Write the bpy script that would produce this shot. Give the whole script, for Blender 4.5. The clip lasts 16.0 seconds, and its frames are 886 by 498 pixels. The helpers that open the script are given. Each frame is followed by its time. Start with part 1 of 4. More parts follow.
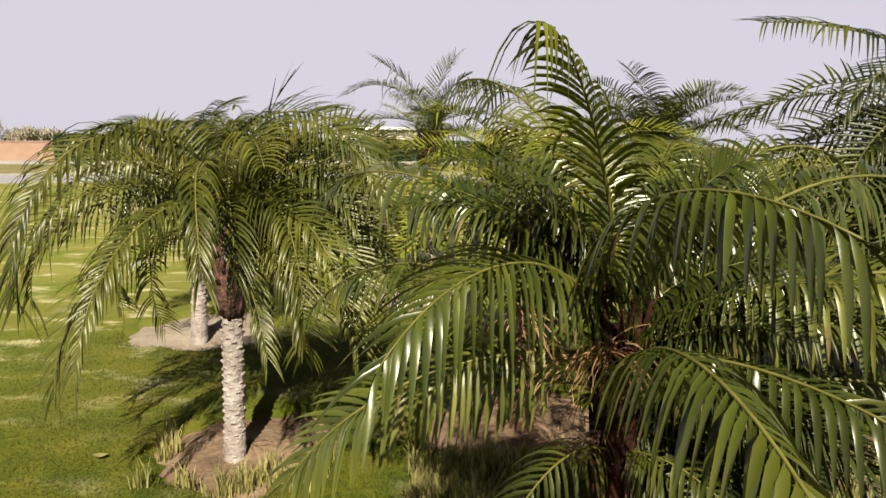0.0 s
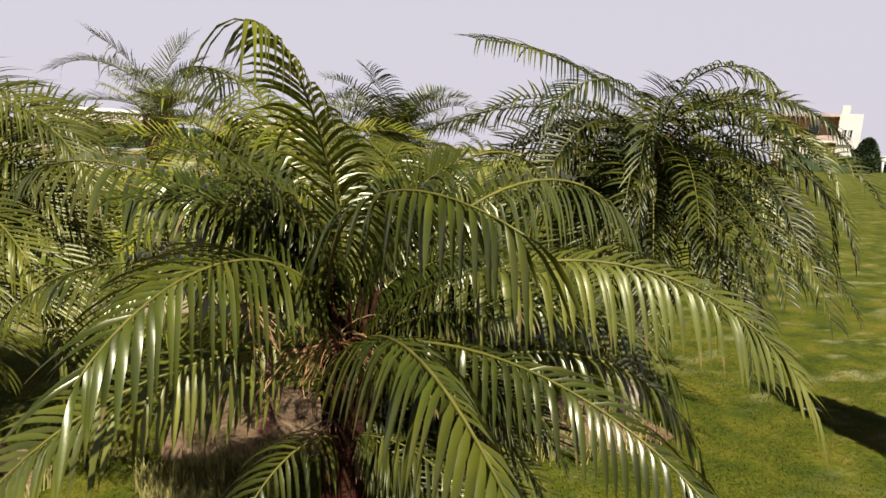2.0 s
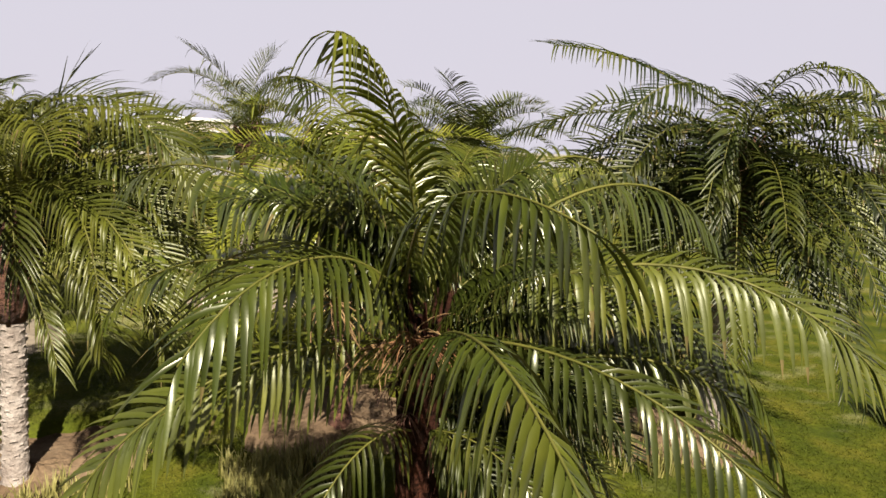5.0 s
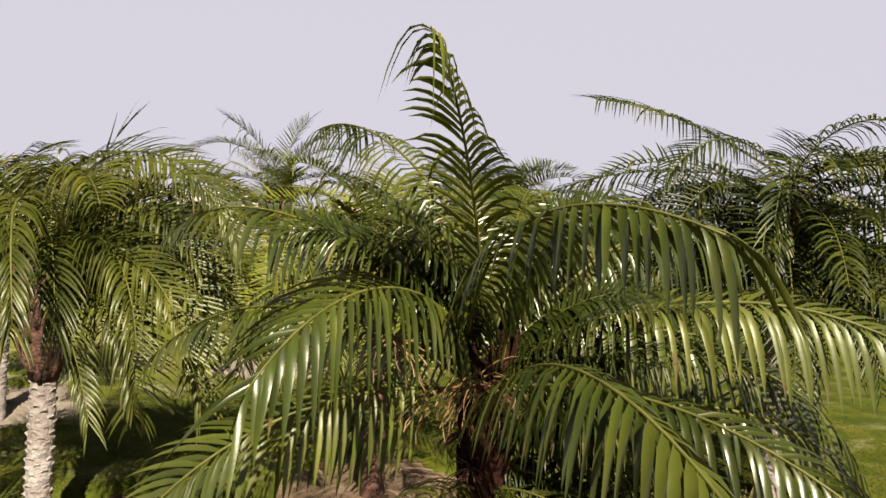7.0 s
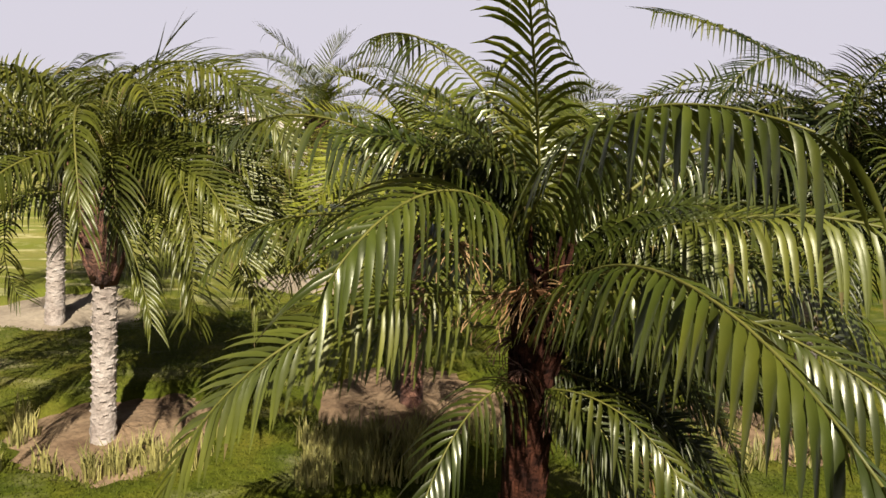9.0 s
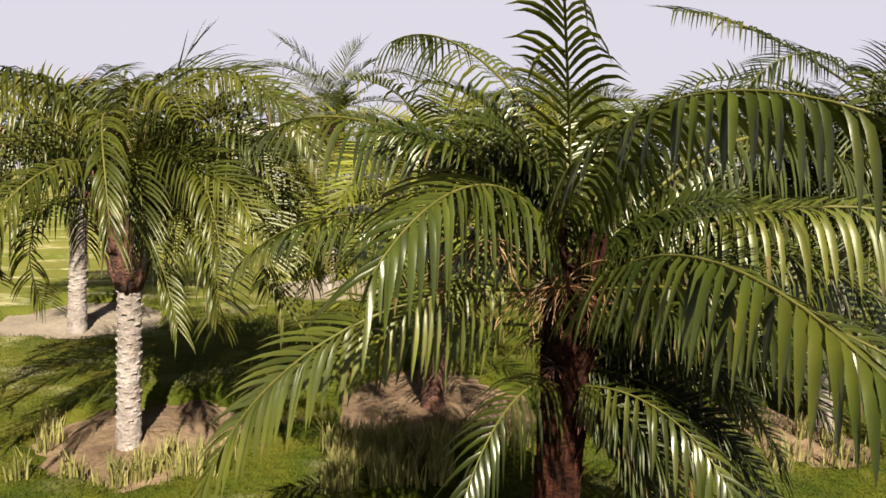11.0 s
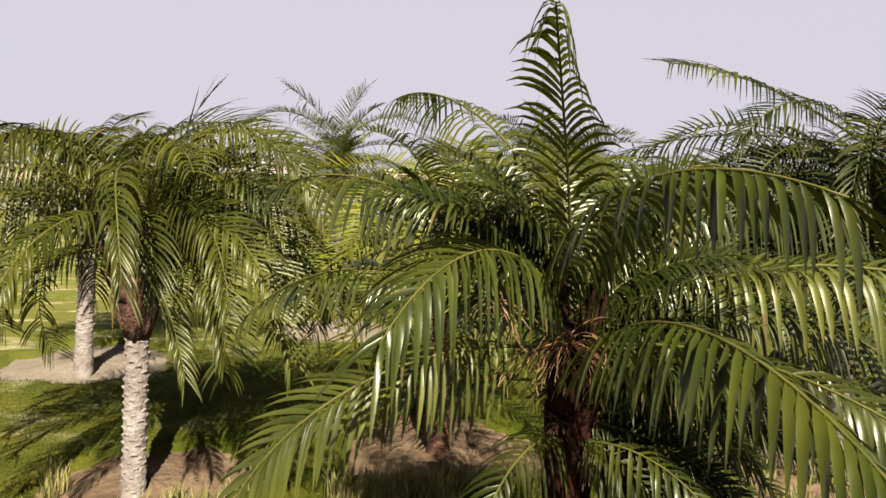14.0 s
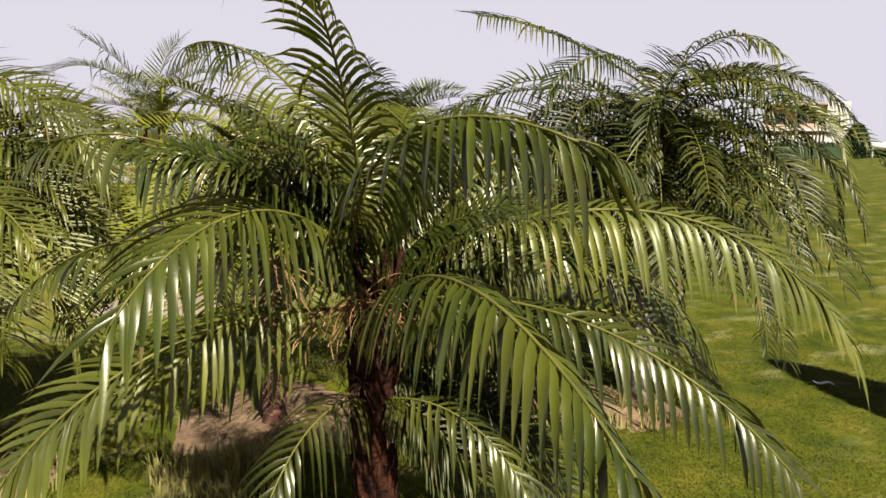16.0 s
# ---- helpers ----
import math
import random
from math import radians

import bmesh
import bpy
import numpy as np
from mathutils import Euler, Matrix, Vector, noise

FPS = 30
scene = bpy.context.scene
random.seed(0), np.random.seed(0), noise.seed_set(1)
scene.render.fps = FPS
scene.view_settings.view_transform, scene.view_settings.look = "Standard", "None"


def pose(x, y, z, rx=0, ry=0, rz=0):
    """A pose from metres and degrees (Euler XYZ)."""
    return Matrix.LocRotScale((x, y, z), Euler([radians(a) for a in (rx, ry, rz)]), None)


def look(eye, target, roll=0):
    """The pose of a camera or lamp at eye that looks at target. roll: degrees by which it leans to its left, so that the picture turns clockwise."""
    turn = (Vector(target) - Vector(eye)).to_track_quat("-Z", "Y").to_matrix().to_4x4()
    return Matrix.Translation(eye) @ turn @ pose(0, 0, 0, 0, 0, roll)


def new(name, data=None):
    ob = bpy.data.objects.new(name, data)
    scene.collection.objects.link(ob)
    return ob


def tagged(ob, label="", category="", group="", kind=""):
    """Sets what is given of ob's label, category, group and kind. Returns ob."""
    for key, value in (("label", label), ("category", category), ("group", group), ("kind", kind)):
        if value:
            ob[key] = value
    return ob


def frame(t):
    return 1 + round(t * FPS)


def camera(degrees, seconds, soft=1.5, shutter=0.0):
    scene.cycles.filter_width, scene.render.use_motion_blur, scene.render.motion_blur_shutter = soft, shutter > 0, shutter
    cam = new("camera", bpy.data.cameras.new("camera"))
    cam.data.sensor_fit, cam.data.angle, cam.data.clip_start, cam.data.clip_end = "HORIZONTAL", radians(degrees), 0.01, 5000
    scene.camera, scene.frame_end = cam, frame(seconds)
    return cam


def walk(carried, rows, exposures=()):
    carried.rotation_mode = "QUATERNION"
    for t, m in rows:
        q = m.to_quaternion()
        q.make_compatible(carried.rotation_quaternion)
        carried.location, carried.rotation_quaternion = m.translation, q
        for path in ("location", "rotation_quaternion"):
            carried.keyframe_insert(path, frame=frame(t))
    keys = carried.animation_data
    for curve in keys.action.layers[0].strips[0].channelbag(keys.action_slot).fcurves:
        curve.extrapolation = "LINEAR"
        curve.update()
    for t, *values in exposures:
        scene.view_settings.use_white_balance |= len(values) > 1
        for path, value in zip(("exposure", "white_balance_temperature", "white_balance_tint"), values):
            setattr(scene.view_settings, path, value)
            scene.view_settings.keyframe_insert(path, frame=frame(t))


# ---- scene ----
cam = camera(70.2, 16.0, soft=1.55)
# seconds, eye, target, roll
PATH = [
    (0, (0.133, 0.681, 1.578), (0.025, 2.651, 1.251), 0.4),
    (0.5, (0.138, 0.664, 1.576), (0.202, 2.636, 1.248), 2.1),
    (1, (0.159, 0.664, 1.599), (0.479, 2.61, 1.268), 2.6),
    (1.5, (0.155, 0.624, 1.608), (0.721, 2.514, 1.278), 3.1),
    (2, (0.169, 0.65, 1.587), (0.837, 2.508, 1.266), 3.2),
    (2.5, (0.172, 0.621, 1.591), (0.917, 2.448, 1.262), 3.4),
    (3, (0.17, 0.61, 1.59), (0.965, 2.415, 1.258), 3.5),
    (3.5, (0.171, 0.621, 1.583), (0.956, 2.43, 1.25), 3.2),
    (4, (0.173, 0.613, 1.584), (0.795, 2.484, 1.249), 1.9),
    (6.5, (0.105, 0.648, 1.54), (0.487, 2.591, 1.261), 3.4),
    (7, (0.085, 0.7, 1.491), (0.457, 2.663, 1.406), 2.8),
    (7.5, (0.063, 0.675, 1.479), (0.495, 2.621, 1.326), 3.3),
    (8, (0.057, 0.685, 1.469), (0.44, 2.626, 1.174), 4.2),
    (10.5, (-0.024, 0.678, 1.437), (0.207, 2.635, 1.1), 2.9),
    (11, (-0.016, 0.686, 1.431), (0.232, 2.646, 1.124), 2.9),
    (11.5, (-0.011, 0.687, 1.44), (0.195, 2.656, 1.159), 2.1),
    (12, (-0.003, 0.693, 1.454), (0.059, 2.678, 1.221), 1.1),
    (12.5, (-0.036, 0.685, 1.464), (-0.167, 2.672, 1.284), 0.7),
    (13, (-0.037, 0.7, 1.464), (-0.415, 2.655, 1.277), -0.5),
    (13.5, (-0.033, 0.687, 1.471), (-0.042, 2.678, 1.289), 2.1),
    (14, (-0.022, 0.655, 1.484), (0.209, 2.632, 1.289), 2.5),
    (14.5, (-0.013, 0.644, 1.479), (0.36, 2.599, 1.283), 3.3),
    (15, (0.053, 0.654, 1.496), (0.603, 2.565, 1.276), 2),
    (15.5, (0.075, 0.636, 1.5), (0.707, 2.514, 1.228), 1.5),
    (16, (0.116, 0.681, 1.48), (0.799, 2.535, 1.17), 1),
]
walk(cam, [(t, look(e, g, r)) for t, e, g, r in PATH], [(0, 1.4), (4, 1.4), (6.5, 1.53), (7, 1.4), (8, 1.37), (10.5, 1.5), (11.5, 1.52), (12, 1.55), (12.5, 1.42), (13.2, 1.45), (14, 1.4), (15, 1.4), (15.5, 1.5), (16, 1.52)])

# ---- sky and sun ----
SUN_ELEV, SUN_AZ = 43.0, 174.0      # the sun stands behind the camera; azimuth clockwise from +y
world = bpy.data.worlds.new("world")
scene.world = world
world.use_nodes = True
wn = world.node_tree.nodes
wl = world.node_tree.links
sky = wn.new("ShaderNodeTexSky")
sky.sky_type = 'NISHITA'
sky.sun_disc = False
sky.sun_elevation = radians(SUN_ELEV)
sky.sun_rotation = radians(SUN_AZ)
sky.air_density, sky.dust_density, sky.ozone_density = 1.0, 2.0, 1.0
haze = wn.new("ShaderNodeMixRGB")
coord = wn.new("ShaderNodeTexCoord")
axes = wn.new("ShaderNodeSeparateXYZ")
wl.new(coord.outputs["Generated"], axes.inputs[0])
fade = wn.new("ShaderNodeMapRange")          # thick pale haze low down, thinner overhead
fade.inputs["From Min"].default_value, fade.inputs["From Max"].default_value = 0.33, 0.45
fade.inputs["To Min"].default_value, fade.inputs["To Max"].default_value = 0.85, 0.0
wl.new(axes.outputs["Z"], fade.inputs["Value"])
wl.new(fade.outputs[0], haze.inputs[0])
haze.inputs[2].default_value = (6.05, 5.75, 6.5, 1)
deep = wn.new("ShaderNodeMixRGB")            # the clear sky overhead, seen through thin dust
deep.blend_type = 'MULTIPLY'
deep.inputs[0].default_value = 1.0
deep.inputs[2].default_value = (0.19, 0.17, 0.145, 1)
wl.new(sky.outputs[0], deep.inputs[1])
wl.new(deep.outputs[0], haze.inputs[1])
wl.new(haze.outputs[0], wn["Background"].inputs[0])
wn["Background"].inputs[1].default_value = 0.05
sun = new("sun", bpy.data.lights.new("sun", 'SUN'))
sun.data.energy, sun.data.angle, sun.data.color = 5.0, radians(0.6), (1.0, 0.91, 0.78)
a, e = radians(SUN_AZ), radians(SUN_ELEV)
sun.matrix_world = look((20 * math.sin(a) * math.cos(e), 20 * math.cos(a) * math.cos(e), 20 * math.sin(e)), (0, 0, 0))


# ---- materials ----
def material(name, colors, rough=0.6, scale=8.0, detail=4.0, bump=0.0, bump_scale=40.0, spec=0.5, random_amount=0.0,
             translucent=0.0, island=0.0, fine=0.0, coords="Object", metal=0.0, stretch=(1, 1, 1), tint=(1, 1, 1)):
    """colors: two or three colours mixed by noise; random_amount: brightness spread from object to object; island: from piece to piece."""
    colors = [tuple(0.69 * k for k in c) for c in colors]
    m = bpy.data.materials.new(name)
    m.use_nodes = True
    n, l = m.node_tree.nodes, m.node_tree.links
    b = n["Principled BSDF"]
    tc = n.new("ShaderNodeTexCoord")
    mp = n.new("ShaderNodeMapping")
    mp.inputs["Scale"].default_value = stretch
    l.new(tc.outputs[coords], mp.inputs[0])
    t1 = n.new("ShaderNodeTexNoise")
    t1.inputs["Scale"].default_value, t1.inputs["Detail"].default_value = scale, detail
    l.new(mp.outputs[0], t1.inputs["Vector"])
    ramp = n.new("ShaderNodeValToRGB")
    cr = ramp.color_ramp
    cr.elements[0].position, cr.elements[1].position = 0.3, 0.7
    cr.elements[0].color, cr.elements[1].color = (*colors[0], 1), (*colors[-1], 1)
    if len(colors) > 2:
        mid = cr.elements.new(0.5)
        mid.color = (*colors[1], 1)
    l.new(t1.outputs[0], ramp.inputs[0])
    out = ramp.outputs[0]
    hsv = n.new("ShaderNodeHueSaturation")
    l.new(out, hsv.inputs["Color"])
    total = None
    if random_amount:
        oi = n.new("ShaderNodeObjectInfo")
        k = n.new("ShaderNodeMath"); k.operation = 'MULTIPLY_ADD'
        k.inputs[1].default_value, k.inputs[2].default_value = 2 * random_amount, 1 - random_amount
        l.new(oi.outputs["Random"], k.inputs[0])
        total = k.outputs[0]
    if island:
        ge = n.new("ShaderNodeNewGeometry")
        k = n.new("ShaderNodeMath"); k.operation = 'MULTIPLY_ADD'
        k.inputs[1].default_value, k.inputs[2].default_value = 2 * island, 1 - island
        l.new(ge.outputs["Random Per Island"], k.inputs[0])
        if total is not None:
            mu = n.new("ShaderNodeMath"); mu.operation = 'MULTIPLY'
            l.new(total, mu.inputs[0]); l.new(k.outputs[0], mu.inputs[1])
            total = mu.outputs[0]
        else:
            total = k.outputs[0]
    if total is not None:
        l.new(total, hsv.inputs["Value"])
    out = hsv.outputs[0]
    if fine:
        t2 = n.new("ShaderNodeTexNoise")
        t2.inputs["Scale"].default_value, t2.inputs["Detail"].default_value = scale * 9, 6
        l.new(mp.outputs[0], t2.inputs["Vector"])
        k2 = n.new("ShaderNodeMath"); k2.operation = 'MULTIPLY_ADD'
        k2.inputs[1].default_value, k2.inputs[2].default_value = 2 * fine, 1 - fine
        l.new(t2.outputs[0], k2.inputs[0])
        mx = n.new("ShaderNodeMixRGB"); mx.blend_type = 'MULTIPLY'; mx.inputs[0].default_value = 1
        l.new(out, mx.inputs[1]); l.new(k2.outputs[0], mx.inputs[2])
        out = mx.outputs[0]
    l.new(out, b.inputs["Base Color"])
    b.inputs["Roughness"].default_value = rough
    b.inputs["Specular IOR Level"].default_value = spec
    b.inputs["Metallic"].default_value = metal
    b.inputs["Specular Tint"].default_value = (*tint, 1)
    if bump:
        t3 = n.new("ShaderNodeTexNoise")
        t3.inputs["Scale"].default_value, t3.inputs["Detail"].default_value = bump_scale, 5
        l.new(mp.outputs[0], t3.inputs["Vector"])
        bp = n.new("ShaderNodeBump")
        bp.inputs["Strength"].default_value = bump
        bp.inputs["Distance"].default_value = 0.02
        l.new(t3.outputs[0], bp.inputs["Height"])
        l.new(bp.outputs[0], b.inputs["Normal"])
    if translucent:
        tr = n.new("ShaderNodeBsdfTranslucent")
        l.new(out, tr.inputs[0])
        ms = n.new("ShaderNodeMixShader")
        ms.inputs[0].default_value = translucent
        l.new(b.outputs[0], ms.inputs[1]); l.new(tr.outputs[0], ms.inputs[2])
        l.new(ms.outputs[0], n["Material Output"].inputs[0])
    return m


LEAF = material("leaf_green", [(0.021, 0.032, 0.0045), (0.047, 0.059, 0.007), (0.094, 0.097, 0.0105)], rough=0.34, scale=5, spec=0.72,
                random_amount=0.3, island=0.3, translucent=0.09, bump=0.03, bump_scale=90, tint=(0.96, 0.97, 0.78))
LEAF_YOUNG = material("leaf_yellow_green", [(0.065, 0.09, 0.005), (0.12, 0.14, 0.009)], rough=0.5, scale=5, random_amount=0.15, spec=0.2,
                      island=0.25, translucent=0.1)
LEAF_LIGHT = material("leaf_light_green", [(0.075, 0.092, 0.01), (0.14, 0.154, 0.016), (0.215, 0.213, 0.028)], rough=0.5, scale=5, spec=0.25,
                      random_amount=0.2, island=0.25, translucent=0.2, tint=(0.96, 0.97, 0.78))
LEAF_GOLD = material("leaf_olive_gold", [(0.028, 0.036, 0.0045), (0.056, 0.063, 0.0075), (0.1, 0.098, 0.0125)], rough=0.4, scale=4, spec=0.34,
                     random_amount=0.25, island=0.3, translucent=0.08, bump=0.03, bump_scale=90, tint=(0.96, 0.97, 0.78))
# shade inside the crown is put into this darker green of the inner fronds
LEAF_SHADED = material("leaf_shaded_green", [(0.012, 0.019, 0.003), (0.028, 0.037, 0.005), (0.06, 0.065, 0.008)], rough=0.46, scale=5, spec=0.32,
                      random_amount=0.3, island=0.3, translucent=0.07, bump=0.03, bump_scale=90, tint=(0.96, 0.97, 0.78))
LEAF_DEEP = material("leaf_deep_green", [(0.008, 0.014, 0.002), (0.024, 0.032, 0.004), (0.074, 0.079, 0.009)], rough=0.42, scale=5, spec=0.27,
                     random_amount=0.35, island=0.35, translucent=0.08, bump=0.03, bump_scale=90, tint=(0.96, 0.97, 0.78))
# sunlight is painted into this paler olive, for fronds that catch the sun
LEAF_SUNLIT = material("leaf_sunlit_olive", [(0.05, 0.062, 0.009), (0.09, 0.102, 0.014), (0.15, 0.152, 0.022)], rough=0.42, scale=5, spec=0.45,
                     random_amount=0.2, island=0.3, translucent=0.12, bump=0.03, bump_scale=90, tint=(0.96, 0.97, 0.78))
LEAF_TIP = material("leaf_tip_withered", [(0.075, 0.06, 0.018), (0.15, 0.115, 0.038)], rough=0.75, scale=14, spec=0.2, random_amount=0.2, island=0.35)
LEAF_DRY = material("leaf_dry", [(0.07, 0.042, 0.018), (0.17, 0.1, 0.045)], rough=0.9, scale=14, spec=0.1, random_amount=0.2, island=0.35)
STALK = material("leaf_stalk", [(0.085, 0.09, 0.014), (0.16, 0.15, 0.032)], rough=0.55, scale=20, spec=0.25)
BARK = material("palm_bark_pale", [(0.24, 0.192, 0.16), (0.35, 0.297, 0.255), (0.47, 0.415, 0.37)], rough=0.95, scale=14, bump=0.7,
                bump_scale=45, fine=0.4)
BOOTS = material("leaf_base_fibre", [(0.035, 0.014, 0.009), (0.095, 0.038, 0.023), (0.19, 0.088, 0.053)], rough=0.95, scale=22, bump=0.8,
                 bump_scale=70, fine=0.5, island=0.35)
# the shade on the tall palm's trunk is put into this near-black maroon
BOOTS_SHADED = material("shaded_maroon_leaf_base_fibre", [(0.009, 0.003, 0.0018), (0.025, 0.0085, 0.005), (0.063, 0.022, 0.0115)], rough=0.95, scale=22, bump=0.8, spec=0.1,
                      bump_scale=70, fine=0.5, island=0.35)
DEAD_FLOWER = material("dried_flower_stalk", [(0.15, 0.08, 0.03), (0.24, 0.14, 0.055), (0.42, 0.28, 0.12)], rough=0.8, scale=30, island=0.3)
RUSTY_FLOWER = material("rusty_flower_stalk", [(0.12, 0.055, 0.022), (0.21, 0.1, 0.044), (0.34, 0.18, 0.085)], rough=0.85, scale=30, island=0.3, spec=0.2)
GRASS_GROUND = material("lawn", [(0.037, 0.054, 0.0045), (0.072, 0.086, 0.0065), (0.125, 0.116, 0.014)], rough=0.95, scale=3.4, detail=9, bump=0.5,
                        bump_scale=35, fine=0.6, spec=0.08)


def dry_streaks(m):
    """Streaks of straw-coloured dry turf through the green."""
    n, l = m.node_tree.nodes, m.node_tree.links
    b = n["Principled BSDF"]
    green = b.inputs["Base Color"].links[0].from_socket
    tc, mp, tx, rp, mx = (n.new("ShaderNode" + k) for k in ("TexCoord", "Mapping", "TexNoise", "MapRange", "MixRGB"))
    mp.inputs["Scale"].default_value = (0.8, 1.6, 1)
    mp.inputs["Rotation"].default_value = (0, 0, 0.25)
    tx.inputs["Scale"].default_value, tx.inputs["Detail"].default_value, tx.inputs["Roughness"].default_value = 2.6, 7, 0.6
    rp.inputs["From Min"].default_value, rp.inputs["From Max"].default_value = 0.53, 0.68
    rp.inputs["To Max"].default_value = 0.85
    mx.inputs[2].default_value = (0.42, 0.38, 0.21, 1)
    patch, some, both = (n.new("ShaderNode" + k) for k in ("TexNoise", "MapRange", "Math"))     # streaks come in patches
    patch.inputs["Scale"].default_value, patch.inputs["Detail"].default_value = 0.42, 2
    some.inputs["From Min"].default_value, some.inputs["From Max"].default_value = 0.36, 0.54
    both.operation = 'MULTIPLY'
    # the open field to the west is drier and yellower than the turf round the palms
    dot, dry, tan = (n.new("ShaderNode" + k) for k in ("VectorMath", "MapRange", "MixRGB"))
    dot.operation = 'DOT_PRODUCT'
    dot.inputs[1].default_value = (-0.75, 0.65, 0)
    dry.inputs["From Min"].default_value, dry.inputs["From Max"].default_value = 3.0, 9.0
    dry.inputs["To Max"].default_value = 0.75
    mott, sere = (n.new("ShaderNode" + k) for k in ("TexNoise", "ValToRGB"))       # the open field is mottled green and sere
    mott.inputs["Scale"].default_value, mott.inputs["Detail"].default_value = 0.8, 8
    sere.color_ramp.elements[0].position, sere.color_ramp.elements[1].position = 0.35, 0.68
    sere.color_ramp.elements[0].color = (0.105, 0.132, 0.014, 1)
    sere.color_ramp.elements[1].color = (0.215, 0.19, 0.055, 1)
    l.new(tc.outputs["Object"], mott.inputs["Vector"])
    l.new(mott.outputs[0], sere.inputs[0])
    l.new(sere.outputs[0], tan.inputs[2])
    l.new(tc.outputs["Object"], dot.inputs[0])
    l.new(dot.outputs["Value"], dry.inputs["Value"])
    l.new(dry.outputs[0], tan.inputs[0])
    l.new(green, tan.inputs[1])
    green = tan.outputs[0]
    l.new(tc.outputs["Object"], mp.inputs[0])
    l.new(mp.outputs[0], tx.inputs["Vector"])
    l.new(tx.outputs[0], rp.inputs["Value"])
    l.new(tc.outputs["Object"], patch.inputs["Vector"])
    l.new(patch.outputs[0], some.inputs["Value"])
    l.new(some.outputs[0], both.inputs[0])
    l.new(rp.outputs[0], both.inputs[1])
    west, share = (n.new("ShaderNode" + k) for k in ("MapRange", "Math"))       # few of them on the watered side
    west.inputs["From Min"].default_value, west.inputs["From Max"].default_value = 3.0, 6.5
    west.inputs["To Min"].default_value = 0.3
    share.operation = 'MULTIPLY'
    l.new(dot.outputs["Value"], west.inputs["Value"])
    l.new(west.outputs[0], share.inputs[0])
    l.new(both.outputs[0], share.inputs[1])
    l.new(share.outputs[0], mx.inputs[0])
    l.new(green, mx.inputs[1])
    l.new(mx.outputs[0], b.inputs["Base Color"])


dry_streaks(GRASS_GROUND)
GRASS = material("grass_blades", [(0.075, 0.1, 0.008), (0.145, 0.155, 0.016)], rough=0.7, scale=3.4, island=0.3, translucent=0.4, spec=0.15)
GRASS_DRY = material("grass_tuft_straw", [(0.2, 0.2, 0.05), (0.38, 0.33, 0.1)], rough=0.7, scale=6, island=0.3, translucent=0.2)
SOIL = material("soil", [(0.125, 0.08, 0.047), (0.2, 0.135, 0.08), (0.28, 0.195, 0.118)], rough=1.0, scale=4, detail=8, bump=0.9, bump_scale=30, fine=0.4, spec=0.15)
SAND = material("pale_soil", [(0.23, 0.185, 0.135), (0.34, 0.285, 0.21)], rough=1.0, scale=4, detail=8, bump=0.6, bump_scale=30, fine=0.3, spec=0.15)
ASPHALT = material("road_grey", [(0.27, 0.265, 0.27), (0.34, 0.335, 0.34)], rough=0.9, scale=0.6, fine=0.2, spec=0.15)
KERB = material("kerb_pale", [(0.3, 0.28, 0.25), (0.38, 0.36, 0.32)], rough=0.9, scale=1.0, fine=0.2, spec=0.15)
EARTH_WALL = material("earth_wall", [(0.34, 0.215, 0.155), (0.43, 0.285, 0.21)], rough=0.95, scale=0.25, detail=6, fine=0.2, spec=0.15)
DRY_TURF = material("dry_turf", [(0.13, 0.125, 0.04), (0.2, 0.18, 0.075), (0.29, 0.25, 0.13)], rough=0.95, scale=0.5, detail=8, fine=0.4, spec=0.08)
WHITE = material("white_render", [(0.72, 0.7, 0.68), (0.82, 0.8, 0.78)], rough=0.8, scale=0.5, fine=0.08)
ORANGE = material("orange_render", [(0.5, 0.27, 0.13), (0.58, 0.33, 0.17)], rough=0.85, scale=0.4, fine=0.1)
PINK = material("pink_render", [(0.6, 0.45, 0.38), (0.68, 0.52, 0.45)], rough=0.85, scale=0.4, fine=0.1)
# distance haze painted into the wall colour of far buildings
HAZE_WALL = material("haze_paled_render", [(0.5, 0.44, 0.41), (0.58, 0.52, 0.49)], rough=0.85, scale=0.4, fine=0.1)
GLASS_DARK = material("dark_window_glass", [(0.02, 0.022, 0.025), (0.035, 0.04, 0.045)], rough=0.12, scale=1, spec=0.6)
METAL = material("lamp_metal", [(0.09, 0.09, 0.1), (0.14, 0.14, 0.15)], rough=0.5, scale=3, metal=0.6)
HEDGE = material("hedge_leaf", [(0.02, 0.045, 0.012), (0.045, 0.08, 0.02)], rough=0.7, scale=5, island=0.4)
# distance haze is painted into the pale olive of the far foliage
HAZY_TREE = material("hazy_tree_leaf", [(0.25, 0.225, 0.15), (0.35, 0.31, 0.215)], rough=0.9, scale=0.6, island=0.3)
TRUNK_FAR = material("dry_tree_bark", [(0.2, 0.16, 0.13), (0.28, 0.23, 0.19)], rough=0.95, scale=3)
ROCK = material("rock", [(0.02, 0.017, 0.015), (0.05, 0.042, 0.037), (0.13, 0.115, 0.1)], rough=0.9, scale=3, bump=0.5, bump_scale=12, fine=0.3)
ROCK_PALE = material("pale_rock", [(0.3, 0.27, 0.24), (0.6, 0.56, 0.51)], rough=0.9, scale=3, bump=0.5, bump_scale=12, fine=0.3)
DARK_WALL = material("dark_cladding", [(0.07, 0.07, 0.08), (0.11, 0.11, 0.12)], rough=0.8, scale=0.5)
# bluish grey with the far house's haze mixed into the colour
HAZE_GREY_WALL = material("haze_grey_render", [(0.2, 0.195, 0.22), (0.27, 0.26, 0.28)], rough=0.85, scale=0.4, fine=0.1)
